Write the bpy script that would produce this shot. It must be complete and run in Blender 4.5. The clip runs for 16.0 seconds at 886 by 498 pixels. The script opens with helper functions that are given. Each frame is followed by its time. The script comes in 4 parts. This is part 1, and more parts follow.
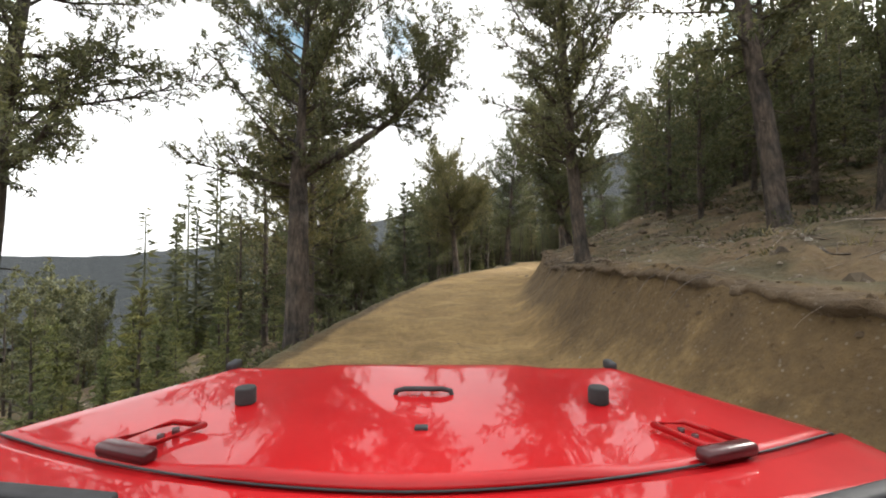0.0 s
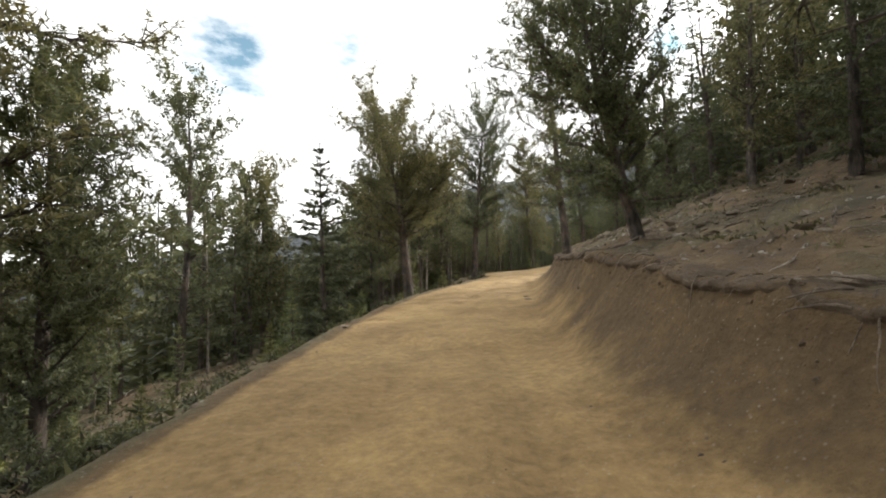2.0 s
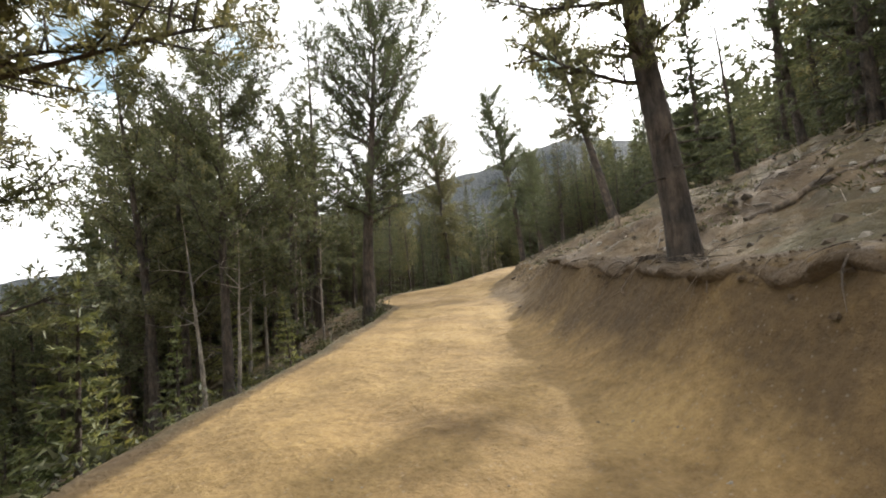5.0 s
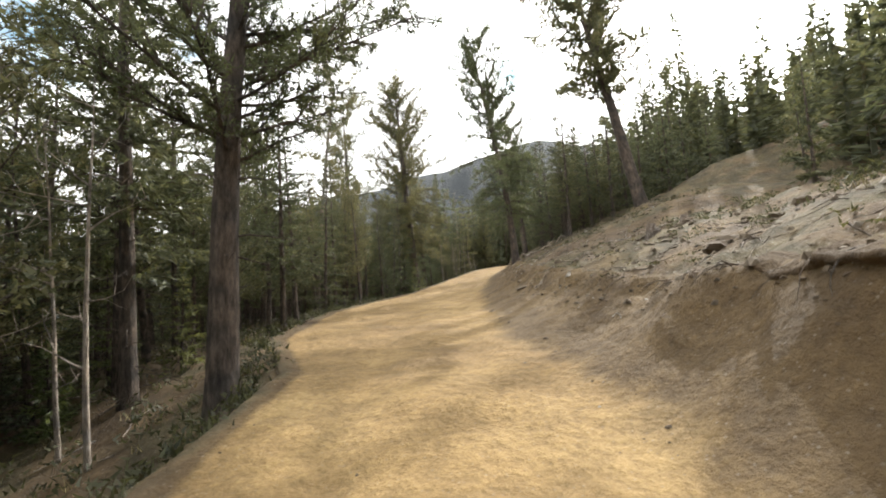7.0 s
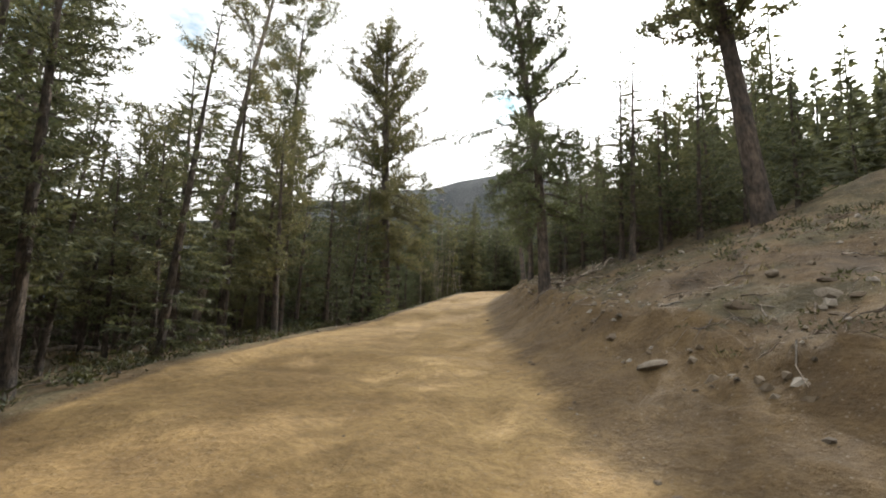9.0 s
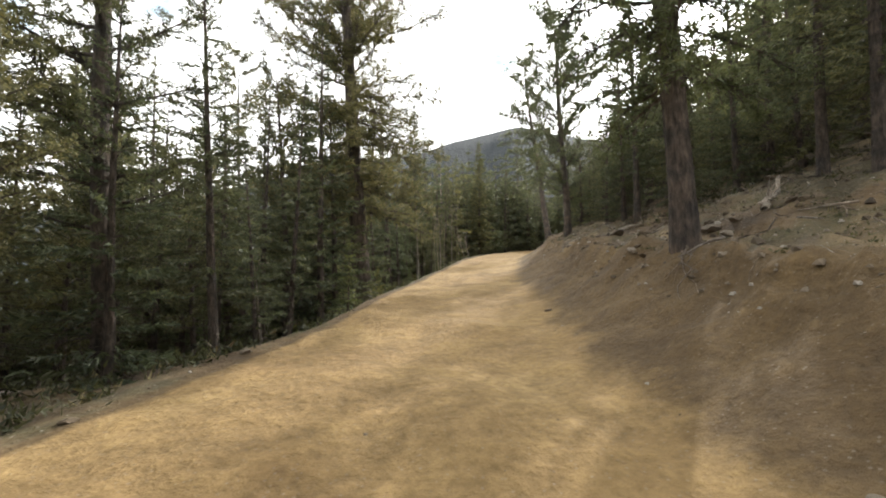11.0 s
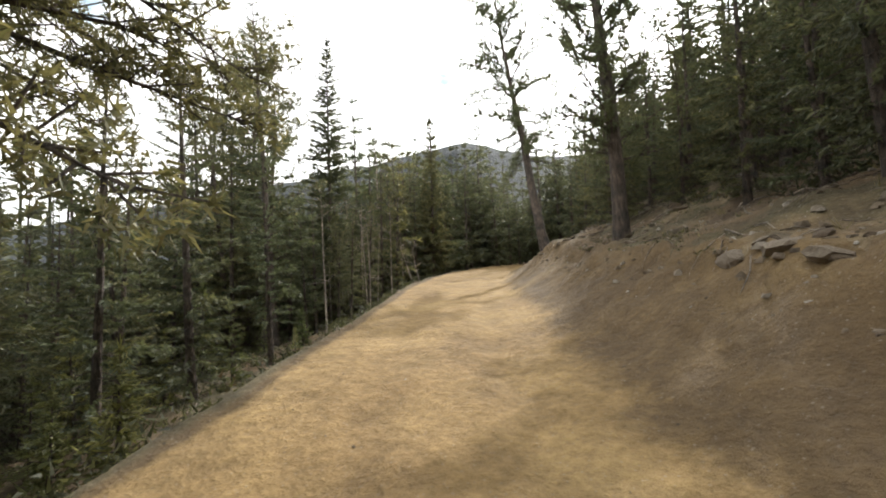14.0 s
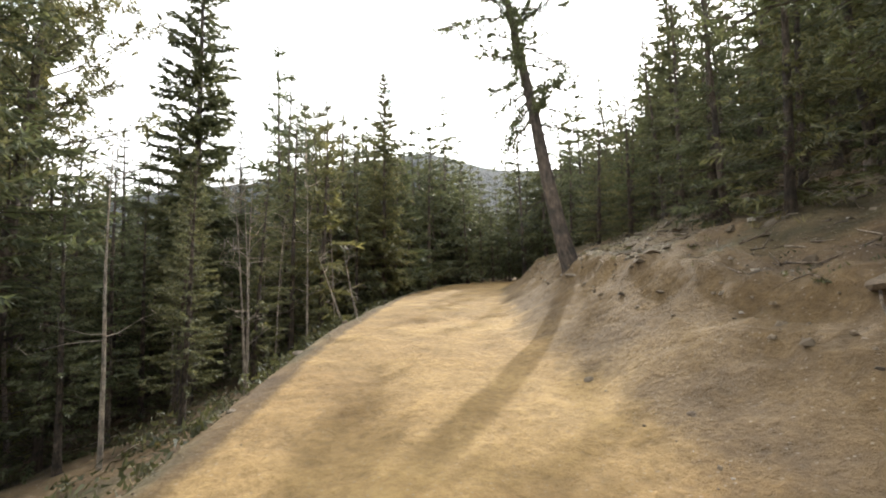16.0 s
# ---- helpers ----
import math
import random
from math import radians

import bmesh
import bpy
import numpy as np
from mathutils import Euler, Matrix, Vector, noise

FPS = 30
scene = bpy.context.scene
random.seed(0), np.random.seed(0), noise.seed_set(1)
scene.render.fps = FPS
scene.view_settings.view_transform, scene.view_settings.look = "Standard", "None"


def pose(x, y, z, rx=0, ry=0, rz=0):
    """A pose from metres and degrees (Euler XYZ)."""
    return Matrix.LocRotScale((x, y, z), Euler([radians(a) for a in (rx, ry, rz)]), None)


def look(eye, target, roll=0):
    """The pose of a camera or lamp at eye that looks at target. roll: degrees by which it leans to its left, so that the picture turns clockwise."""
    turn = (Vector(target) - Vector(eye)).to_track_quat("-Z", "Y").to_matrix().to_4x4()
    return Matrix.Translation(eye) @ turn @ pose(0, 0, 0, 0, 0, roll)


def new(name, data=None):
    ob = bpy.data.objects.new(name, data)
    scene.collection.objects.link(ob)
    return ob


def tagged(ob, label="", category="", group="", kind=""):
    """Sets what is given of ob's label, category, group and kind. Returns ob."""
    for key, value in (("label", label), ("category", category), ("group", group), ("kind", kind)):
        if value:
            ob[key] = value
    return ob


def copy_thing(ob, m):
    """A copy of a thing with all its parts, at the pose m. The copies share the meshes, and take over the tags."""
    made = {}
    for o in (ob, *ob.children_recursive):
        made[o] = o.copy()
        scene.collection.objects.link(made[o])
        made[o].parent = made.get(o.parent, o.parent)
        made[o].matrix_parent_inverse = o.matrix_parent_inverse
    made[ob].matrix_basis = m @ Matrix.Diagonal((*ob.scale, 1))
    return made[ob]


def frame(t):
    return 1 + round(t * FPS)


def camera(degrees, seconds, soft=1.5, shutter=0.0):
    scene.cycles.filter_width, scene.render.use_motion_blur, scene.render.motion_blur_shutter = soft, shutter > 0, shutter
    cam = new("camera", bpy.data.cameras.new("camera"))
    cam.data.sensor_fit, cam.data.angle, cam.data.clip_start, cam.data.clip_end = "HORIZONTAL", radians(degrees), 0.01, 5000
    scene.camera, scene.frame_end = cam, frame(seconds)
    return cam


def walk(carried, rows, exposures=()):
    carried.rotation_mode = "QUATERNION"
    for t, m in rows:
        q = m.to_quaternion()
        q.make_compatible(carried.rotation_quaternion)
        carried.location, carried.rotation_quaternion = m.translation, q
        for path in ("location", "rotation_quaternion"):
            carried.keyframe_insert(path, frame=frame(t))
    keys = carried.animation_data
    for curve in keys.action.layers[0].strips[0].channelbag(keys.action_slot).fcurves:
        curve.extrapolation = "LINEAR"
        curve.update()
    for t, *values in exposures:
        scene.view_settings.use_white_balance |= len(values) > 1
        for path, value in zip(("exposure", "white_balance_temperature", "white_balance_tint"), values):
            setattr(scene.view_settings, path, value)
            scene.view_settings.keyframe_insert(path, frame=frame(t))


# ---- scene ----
cam = camera(93.3, 16.0, soft=1.9)
PATH = [
    (0.0, 0.00, 0.00, 1.60, 92.00, 0.00, 0.00),
    (0.5, 0.00, 2.65, 1.61, 91.90, 0.94, -1.17),
    (1.0, 0.00, 5.32, 1.62, 91.80, -0.01, -2.50),
    (1.5, 0.11, 8.05, 1.64, 92.49, -0.55, -4.42),
    (2.0, 0.38, 10.67, 1.78, 93.39, 1.33, -6.46),
    (2.5, 0.62, 13.31, 1.88, 93.08, 1.97, -7.84),
    (3.0, 1.05, 15.93, 1.94, 93.47, 1.96, -10.34),
    (3.5, 1.59, 18.54, 2.09, 94.55, 2.65, -12.92),
    (4.0, 2.27, 21.03, 2.17, 94.33, 3.43, -15.19),
    (4.5, 2.97, 23.40, 2.28, 94.61, 4.70, -17.45),
    (5.0, 3.70, 25.66, 2.44, 94.39, 4.37, -19.47),
    (7.5, 7.92, 37.53, 2.97, 94.08, 2.43, -26.45),
    (8.0, 8.86, 39.94, 3.09, 93.54, -1.91, -27.39),
    (8.5, 9.86, 42.39, 3.12, 97.20, -2.74, -28.35),
    (11.0, 15.10, 53.42, 3.38, 91.79, 0.81, -28.31),
    (11.5, 16.16, 55.42, 3.41, 92.67, 1.05, -29.50),
    (12.0, 17.35, 57.39, 3.44, 93.85, 1.30, -30.99),
    (12.5, 18.62, 59.41, 3.54, 93.92, 2.24, -32.16),
    (13.0, 19.87, 61.35, 3.67, 94.30, 2.78, -33.24),
    (13.5, 21.14, 63.22, 3.84, 94.18, 3.21, -34.03),
    (14.0, 22.37, 65.12, 3.91, 93.76, 2.34, -35.16),
    (14.5, 23.59, 67.11, 4.02, 93.93, 1.89, -36.58),
    (15.0, 24.88, 69.11, 4.14, 94.39, 1.34, -38.40),
    (15.5, 26.32, 70.89, 4.43, 94.95, 1.39, -39.90),
    (16.0, 27.77, 72.70, 4.62, 95.02, 1.33, -41.30),
]
EXPOSURE = [(0.0, -0.22), (1.0, -0.05), (2.0, -0.20), (3.5, -0.25), (4.5, -0.18), (5.0, -0.06), (7.5, 0.16), (8.0, 0.06), (8.5, -0.32), (11.0, 0.00), (11.5, -0.05), (12.5, 0.30), (13.5, 0.10), (14.0, -0.10), (14.5, -0.45), (15.0, -0.20), (15.5, -0.08), (16.0, 0.18)]
walk(cam, [(t, pose(*p)) for t, *p in PATH], [(t, stops, 6250, 10) for t, stops in EXPOSURE])

# ---- world and sun ----
SUN_BEARING, SUN_HEIGHT = radians(60), radians(31)  # clockwise from +y
GAPS = [(-21, 25, 7), (-6, 29, 3.2), (36, 26, 3.2), (-70, 40, 9), (150, 45, 12)]  # blue between the clouds: bearing, height, width


def make_world():
    world = bpy.data.worlds.new("sky")
    scene.world = world
    world.use_nodes = True
    nt = world.node_tree
    nt.nodes.clear()
    n, l = nt.nodes.new, nt.links.new
    out, bg = n("ShaderNodeOutputWorld"), n("ShaderNodeBackground")
    sky = n("ShaderNodeTexSky")
    sky.sky_type, sky.sun_disc = "NISHITA", False
    sky.sun_elevation, sky.sun_rotation = SUN_HEIGHT, SUN_BEARING
    sky.altitude, sky.ozone_density = 600, 0.6
    sky_dim = n("ShaderNodeVectorMath")
    sky_dim.operation = "MULTIPLY"
    sky_dim.inputs[1].default_value = (0.11, 0.195, 0.175)
    l(sky.outputs[0], sky_dim.inputs[0])
    tc, mp = n("ShaderNodeTexCoord"), n("ShaderNodeMapping")
    mp.inputs["Scale"].default_value = (1.0, 1.0, 2.4)
    l(tc.outputs["Generated"], mp.inputs[0])

    def math_node(kind, a, b):
        m = n("ShaderNodeMath")
        m.operation = kind
        for k, v in enumerate((a, b)):
            if isinstance(v, float):
                m.inputs[k].default_value = v
            else:
                l(v, m.inputs[k])
        return m.outputs[0]

    def towards(bearing, height):
        """1 where the sky lies in that direction, falling off with the angle."""
        dot = n("ShaderNodeVectorMath")
        dot.operation = "DOT_PRODUCT"
        b, h = radians(bearing), radians(height)
        dot.inputs[1].default_value = (math.sin(b) * math.cos(h), math.cos(b) * math.cos(h), math.sin(h))
        l(tc.outputs["Generated"], dot.inputs[0])
        return dot.outputs["Value"]

    no = n("ShaderNodeTexNoise")
    no.inputs["Scale"].default_value, no.inputs["Detail"].default_value, no.inputs["Roughness"].default_value = 9.0, 6, 0.6
    l(mp.outputs[0], no.inputs["Vector"])
    gaps = None
    for bearing, height, wide in GAPS:  # gaps of blue between the clouds, with frayed edges
        near = n("ShaderNodeMapRange")
        near.inputs["From Min"].default_value, near.inputs["From Max"].default_value = math.cos(radians(wide)), 1.0
        l(towards(bearing, height), near.inputs["Value"])
        gaps = near.outputs[0] if gaps is None else math_node("MAXIMUM", gaps, near.outputs[0])
    open_sky = math_node("MULTIPLY_ADD", gaps, 1.0)
    open_sky.node.inputs[2].default_value = -0.25
    frayed = math_node("MULTIPLY_ADD", no.outputs["Fac"], -2.4)
    l(open_sky, frayed.node.inputs[2])
    ramp = n("ShaderNodeMapRange")
    ramp.inputs["From Min"].default_value, ramp.inputs["From Max"].default_value = -1.15, -0.3
    ramp.inputs["To Min"].default_value, ramp.inputs["To Max"].default_value = 1.0, 0.1
    l(frayed, ramp.inputs["Value"])
    no2 = n("ShaderNodeTexNoise")
    no2.inputs["Scale"].default_value, no2.inputs["Detail"].default_value = 5.0, 5
    l(mp.outputs[0], no2.inputs["Vector"])
    shade = n("ShaderNodeMapRange")
    shade.inputs["To Min"].default_value, shade.inputs["To Max"].default_value = 1.45, 2.75
    l(no2.outputs["Fac"], shade.inputs["Value"])
    # thin cloud glares round the sun
    facing = math_node("MAXIMUM", towards(math.degrees(SUN_BEARING), math.degrees(SUN_HEIGHT)), 0.0)
    glare = math_node("MULTIPLY", math_node("POWER", facing, 14.0), 5.0)
    lit = math_node("ADD", shade.outputs[0], glare)
    tint = n("ShaderNodeVectorMath")
    tint.operation = "SCALE"
    tint.inputs[0].default_value = (1.02, 1.0, 0.97)
    l(lit, tint.inputs["Scale"])
    mix = n("ShaderNodeMix")
    mix.data_type = "RGBA"
    l(ramp.outputs[0], mix.inputs["Factor"])
    l(sky_dim.outputs[0], mix.inputs["A"])
    l(tint.outputs[0], mix.inputs["B"])
    l(mix.outputs["Result"], bg.inputs[0])
    l(bg.outputs[0], out.inputs[0])


make_world()
sun_data = bpy.data.lights.new("sun", "SUN")
sun_data.energy, sun_data.angle, sun_data.color = 5.0, radians(0.6), (1.0, 0.93, 0.82)
sun = new("sun", sun_data)
SUN_TO = Vector((math.sin(SUN_BEARING) * math.cos(SUN_HEIGHT), math.cos(SUN_BEARING) * math.cos(SUN_HEIGHT), math.sin(SUN_HEIGHT)))
sun.matrix_world = look(SUN_TO * 200, (0, 0, 0))


# ---- materials ----
def material(name, rough=0.9, metal=0.0):
    mat = bpy.data.materials.new(name)
    mat.use_nodes = True
    nt = mat.node_tree
    bsdf = nt.nodes["Principled BSDF"]
    bsdf.inputs["Roughness"].default_value, bsdf.inputs["Metallic"].default_value = rough, metal
    return mat, nt, bsdf


def noise_node(nt, scale, detail=5, rough=0.6, coords="Object", stretch=None):
    tc = nt.nodes.new("ShaderNodeTexCoord")
    no = nt.nodes.new("ShaderNodeTexNoise")
    no.inputs["Scale"].default_value, no.inputs["Detail"].default_value, no.inputs["Roughness"].default_value = scale, detail, rough
    if stretch:
        mp = nt.nodes.new("ShaderNodeMapping")
        mp.inputs["Scale"].default_value = stretch
        nt.links.new(tc.outputs[coords], mp.inputs[0])
        nt.links.new(mp.outputs[0], no.inputs["Vector"])
    else:
        nt.links.new(tc.outputs[coords], no.inputs["Vector"])
    return no.outputs["Fac"]


def ramp_node(nt, fac, stops):
    r = nt.nodes.new("ShaderNodeValToRGB")
    els = r.color_ramp.elements
    while len(els) < len(stops):
        els.new(0.5)
    for e, (p, c) in zip(els, stops):
        e.position, e.color = p, (*c, 1)
    nt.links.new(fac, r.inputs[0])
    return r.outputs[0]


def mix_node(nt, fac, a, b, blend="MIX"):
    m = nt.nodes.new("ShaderNodeMix")
    m.data_type, m.blend_type = "RGBA", blend
    for key, v in (("Factor", fac), ("A", a), ("B", b)):
        if hasattr(v, "is_output"):
            nt.links.new(v, m.inputs[key])
        else:
            m.inputs[key].default_value = v if key == "Factor" else (*v, 1)
    return m.outputs["Result"]


def bump_node(nt, bsdf, height, strength, distance, chain=None):
    b = nt.nodes.new("ShaderNodeBump")
    b.inputs["Strength"].default_value, b.inputs["Distance"].default_value = strength, distance
    nt.links.new(height, b.inputs["Height"])
    if chain:
        nt.links.new(chain, b.inputs["Normal"])
    nt.links.new(b.outputs[0], bsdf.inputs["Normal"])
    return b.outputs[0]


def dirt_material(name, stops, pebbles=0.35, blotch=0.3, second=None, third=None):
    mat, nt, bsdf = material(name, 0.95)
    big = noise_node(nt, 0.35, 6, 0.6)
    col = ramp_node(nt, big, stops)
    if second:  # other soil tones, the bank's shade among them, by the "soil" value, with a ragged border
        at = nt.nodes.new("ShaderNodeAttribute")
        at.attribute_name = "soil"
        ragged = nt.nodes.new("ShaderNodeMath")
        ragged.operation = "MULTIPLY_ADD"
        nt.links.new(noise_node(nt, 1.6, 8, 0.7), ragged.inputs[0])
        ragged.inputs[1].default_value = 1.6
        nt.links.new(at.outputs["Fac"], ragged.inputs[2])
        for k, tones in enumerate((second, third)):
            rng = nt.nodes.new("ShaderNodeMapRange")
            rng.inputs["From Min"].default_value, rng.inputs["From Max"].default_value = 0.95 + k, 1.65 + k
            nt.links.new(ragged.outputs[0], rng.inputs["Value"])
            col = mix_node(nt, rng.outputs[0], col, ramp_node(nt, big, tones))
    fine = noise_node(nt, 9, 8, 0.7)
    grain = ramp_node(nt, fine, [(0.3, (0.55, 0.53, 0.5)), (0.7, (1.2, 1.2, 1.2))])
    col = mix_node(nt, 0.8, col, grain, "MULTIPLY")
    tc = nt.nodes.new("ShaderNodeTexCoord")
    vo = nt.nodes.new("ShaderNodeTexVoronoi")
    vo.inputs["Scale"].default_value = 14
    nt.links.new(tc.outputs["Object"], vo.inputs["Vector"])
    spots = ramp_node(nt, vo.outputs["Distance"], [(0.12, (1, 1, 1)), (0.22, (0, 0, 0))])
    col = mix_node(nt, mix_node(nt, pebbles, (0, 0, 0), spots), col, mix_node(nt, vo.outputs["Color"], (0.16, 0.13, 0.1), (0.5, 0.46, 0.4)))
    nt.links.new(col, bsdf.inputs["Base Color"])
    n1 = bump_node(nt, bsdf, fine, 0.7, 0.05)
    bump_node(nt, bsdf, noise_node(nt, 2.2, 8, 0.65), 0.7, 0.22, n1)
    blot = ramp_node(nt, noise_node(nt, 1.1, 7, 0.7), [(0.38, (0.55, 0.53, 0.5)), (0.62, (1.15, 1.15, 1.15))])
    nt.links.new(mix_node(nt, blotch, col, blot, "MULTIPLY"), bsdf.inputs["Base Color"])
    return mat


def needle_material(name, dark, light, brown=0.0):
    mat, nt, bsdf = material(name, 0.6)
    geo = nt.nodes.new("ShaderNodeNewGeometry")
    info = nt.nodes.new("ShaderNodeObjectInfo")
    col = ramp_node(nt, geo.outputs["Random Per Island"], [(0.0, dark), (0.75, light), (1.0, tuple(1.35 * c for c in light))])
    tint = ramp_node(nt, info.outputs["Random"], [(0.0, (0.75, 0.85, 0.8)), (0.5, (1.0, 1.0, 1.0)), (1.0, (1.2, 1.1, 0.92))])
    col = mix_node(nt, 1.0, col, tint, "MULTIPLY")
    patch = ramp_node(nt, noise_node(nt, 0.9, 3, 0.5), [(0.35, (0.8, 0.82, 0.85)), (0.65, (1.15, 1.12, 1.0))])
    col = mix_node(nt, 1.0, col, patch, "MULTIPLY")
    if brown:
        dead = ramp_node(nt, noise_node(nt, 1.7, 2, 0.5), [(0.62, (0, 0, 0)), (0.7, (1, 1, 1))])
        col = mix_node(nt, mix_node(nt, brown, (0, 0, 0), dead), col, (0.16, 0.09, 0.04))
    nt.links.new(col, bsdf.inputs["Base Color"])
    tr = nt.nodes.new("ShaderNodeBsdfTranslucent")
    nt.links.new(mix_node(nt, 1.0, col, (1.25, 1.18, 0.85), "MULTIPLY"), tr.inputs[0])
    ms = nt.nodes.new("ShaderNodeMixShader")
    ms.inputs[0].default_value = 0.42
    nt.links.new(bsdf.outputs[0], ms.inputs[1])
    nt.links.new(tr.outputs[0], ms.inputs[2])
    nt.links.new(ms.outputs[0], nt.nodes["Material Output"].inputs["Surface"])
    return mat


def bark_material(name, dark, light):
    mat, nt, bsdf = material(name, 0.95)
    n = noise_node(nt, 11, 8, 0.7, stretch=(1, 1, 0.28))
    col = ramp_node(nt, n, [(0.36, dark), (0.5, tuple((a + b) / 2 for a, b in zip(dark, light))), (0.62, light)])
    blot = ramp_node(nt, noise_node(nt, 2.0, 5), [(0.38, (0.6, 0.6, 0.62)), (0.62, (1.35, 1.22, 1.1))])
    nt.links.new(mix_node(nt, 1.0, col, blot, "MULTIPLY"), bsdf.inputs["Base Color"])
    bump_node(nt, bsdf, n, 1.0, 0.12)
    return mat


def plain_material(name, colour, rough=0.6, metal=0.0, vary=0.15, scale=20):
    mat, nt, bsdf = material(name, rough, metal)
    n = noise_node(nt, scale, 5)
    nt.links.new(ramp_node(nt, n, [(0.3, tuple(c * (1 - vary) for c in colour)), (0.7, tuple(c * (1 + vary) for c in colour))]), bsdf.inputs["Base Color"])
    bump_node(nt, bsdf, n, 0.15, 0.01)
    return mat


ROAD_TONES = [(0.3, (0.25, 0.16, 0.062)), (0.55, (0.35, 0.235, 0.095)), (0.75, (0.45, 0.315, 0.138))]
# brown bank soil, with the shade on the bank darkened into its colour
SHADED_BANK_TONES = [(0.3, (0.1, 0.065, 0.028)), (0.6, (0.155, 0.103, 0.043)), (0.8, (0.225, 0.155, 0.068))]
FLOOR_TONES = [(0.3, (0.075, 0.05, 0.026)), (0.45, (0.16, 0.109, 0.053)), (0.55, (0.092, 0.077, 0.035)), (0.7, (0.25, 0.18, 0.096))]
M_SOIL = dirt_material("road_and_bank_soil", ROAD_TONES, 0.25, 0.6, SHADED_BANK_TONES, FLOOR_TONES)
M_FLOOR = dirt_material("forest_floor", FLOOR_TONES, 0.6, 1.0)
M_PINE = needle_material("pine_needles", (0.078, 0.086, 0.046), (0.185, 0.187, 0.11), 0.15)
M_SPRUCE = needle_material("spruce_needles", (0.064, 0.074, 0.048), (0.155, 0.167, 0.102), 0.2)
M_YOUNG = needle_material("young_needles", (0.085, 0.1, 0.042), (0.21, 0.225, 0.1))
M_BARK = bark_material("pine_bark", (0.04, 0.034, 0.029), (0.15, 0.127, 0.105))
M_GREY = bark_material("grey_bark", (0.09, 0.08, 0.068), (0.32, 0.29, 0.25))
M_PALE = bark_material("pale_bark", (0.2, 0.18, 0.15), (0.5, 0.46, 0.4))


def rock_material():
    mat, nt, bsdf = material("brown_grey_rock", 0.95)
    info = nt.nodes.new("ShaderNodeObjectInfo")
    col = ramp_node(nt, info.outputs["Random"], [(0.0, (0.09, 0.065, 0.042)), (0.5, (0.16, 0.124, 0.086)), (1.0, (0.22, 0.187, 0.145))])
    grain = noise_node(nt, 9, 7, 0.7)
    nt.links.new(mix_node(nt, 0.9, col, ramp_node(nt, grain, [(0.3, (0.5, 0.5, 0.5)), (0.7, (1.3, 1.28, 1.22))]), "MULTIPLY"), bsdf.inputs["Base Color"])
    bump_node(nt, bsdf, grain, 0.6, 0.03)
    return mat


M_ROCK = rock_material()


def clod_material():
    mat, nt, bsdf = material("stones_and_clods", 0.95)
    geo = nt.nodes.new("ShaderNodeNewGeometry")
    col = ramp_node(nt, geo.outputs["Random Per Island"], [(0.0, (0.05, 0.038, 0.025)), (0.45, (0.15, 0.115, 0.075)), (0.8, (0.22, 0.185, 0.14)), (1.0, (0.36, 0.33, 0.28))])
    nt.links.new(mix_node(nt, 0.5, col, ramp_node(nt, noise_node(nt, 20, 4), [(0.3, (0.6, 0.6, 0.6)), (0.7, (1.3, 1.3, 1.3))]), "MULTIPLY"), bsdf.inputs["Base Color"])
    return mat


M_CLOD = clod_material()
M_SOD = dirt_material("dark_sod", [(0.3, (0.085, 0.058, 0.032)), (0.6, (0.14, 0.098, 0.055)), (0.8, (0.2, 0.15, 0.09))], 0.15, 0.8)
M_SHRUB = needle_material("low_shrub_leaves", (0.03, 0.036, 0.02), (0.085, 0.092, 0.05), 0.5)
M_FAR = needle_material("far_needles", (0.055, 0.062, 0.04), (0.125, 0.135, 0.078), 0.35)
M_ROOT = bark_material("root_bark", (0.1, 0.08, 0.06), (0.3, 0.26, 0.21))


def paint_material():
    mat, nt, bsdf = material("red_paint", 0.5)
    dust = noise_node(nt, 5, 6, 0.65)
    nt.links.new(ramp_node(nt, dust, [(0.35, (0.36, 0.003, 0.006)), (0.7, (0.42, 0.01, 0.012))]), bsdf.inputs["Base Color"])
    bsdf.inputs["Specular IOR Level"].default_value = 0.1
    bsdf.inputs["Coat Weight"].default_value = 0.6
    nt.links.new(ramp_node(nt, noise_node(nt, 9, 5), [(0.35, (0.006, 0.006, 0.006)), (0.8, (0.045, 0.045, 0.045))]), bsdf.inputs["Coat Roughness"])
    return mat


M_RED = paint_material()
M_MAROON = plain_material("dark_red_hinge", (0.055, 0.006, 0.008), 0.3, 0, 0.3, 25)
M_BLACK = plain_material("black_plastic", (0.025, 0.025, 0.027), 0.6, 0, 0.3, 30)
M_RUBBER = plain_material("black_rubber", (0.03, 0.03, 0.03), 0.85, 0, 0.3, 20)
M_STEEL = plain_material("grey_steel", (0.45, 0.45, 0.46), 0.35, 0.9, 0.15, 12)
M_LENS = plain_material("lamp_lens", (0.7, 0.72, 0.75), 0.1, 0.3, 0.05, 40)

# ---- the lie of the land ----
# centre line of the road: x, y, height
ROAD = [(0, -120, -4.0), (0, -60, -1.5), (0, -20, -0.3), (0, 0, 0.0), (0.05, 8, 0.06), (0.4, 12, 0.2), (1.3, 17, 0.42), (3.0, 23.4, 0.72), (5.6, 31.2, 1.08), (7.9, 37.5, 1.38), (10.2, 43.2, 1.55), (15.1, 53.4, 1.8), (19.0, 60.0, 2.0), (23.6, 67.0, 2.42), (28.2, 73.2, 3.0), (36, 82, 3.7), (47, 91.5, 4.4), (62, 101, 5.2), (82, 110, 6.0), (140, 128, 8), (240, 150, 11)]


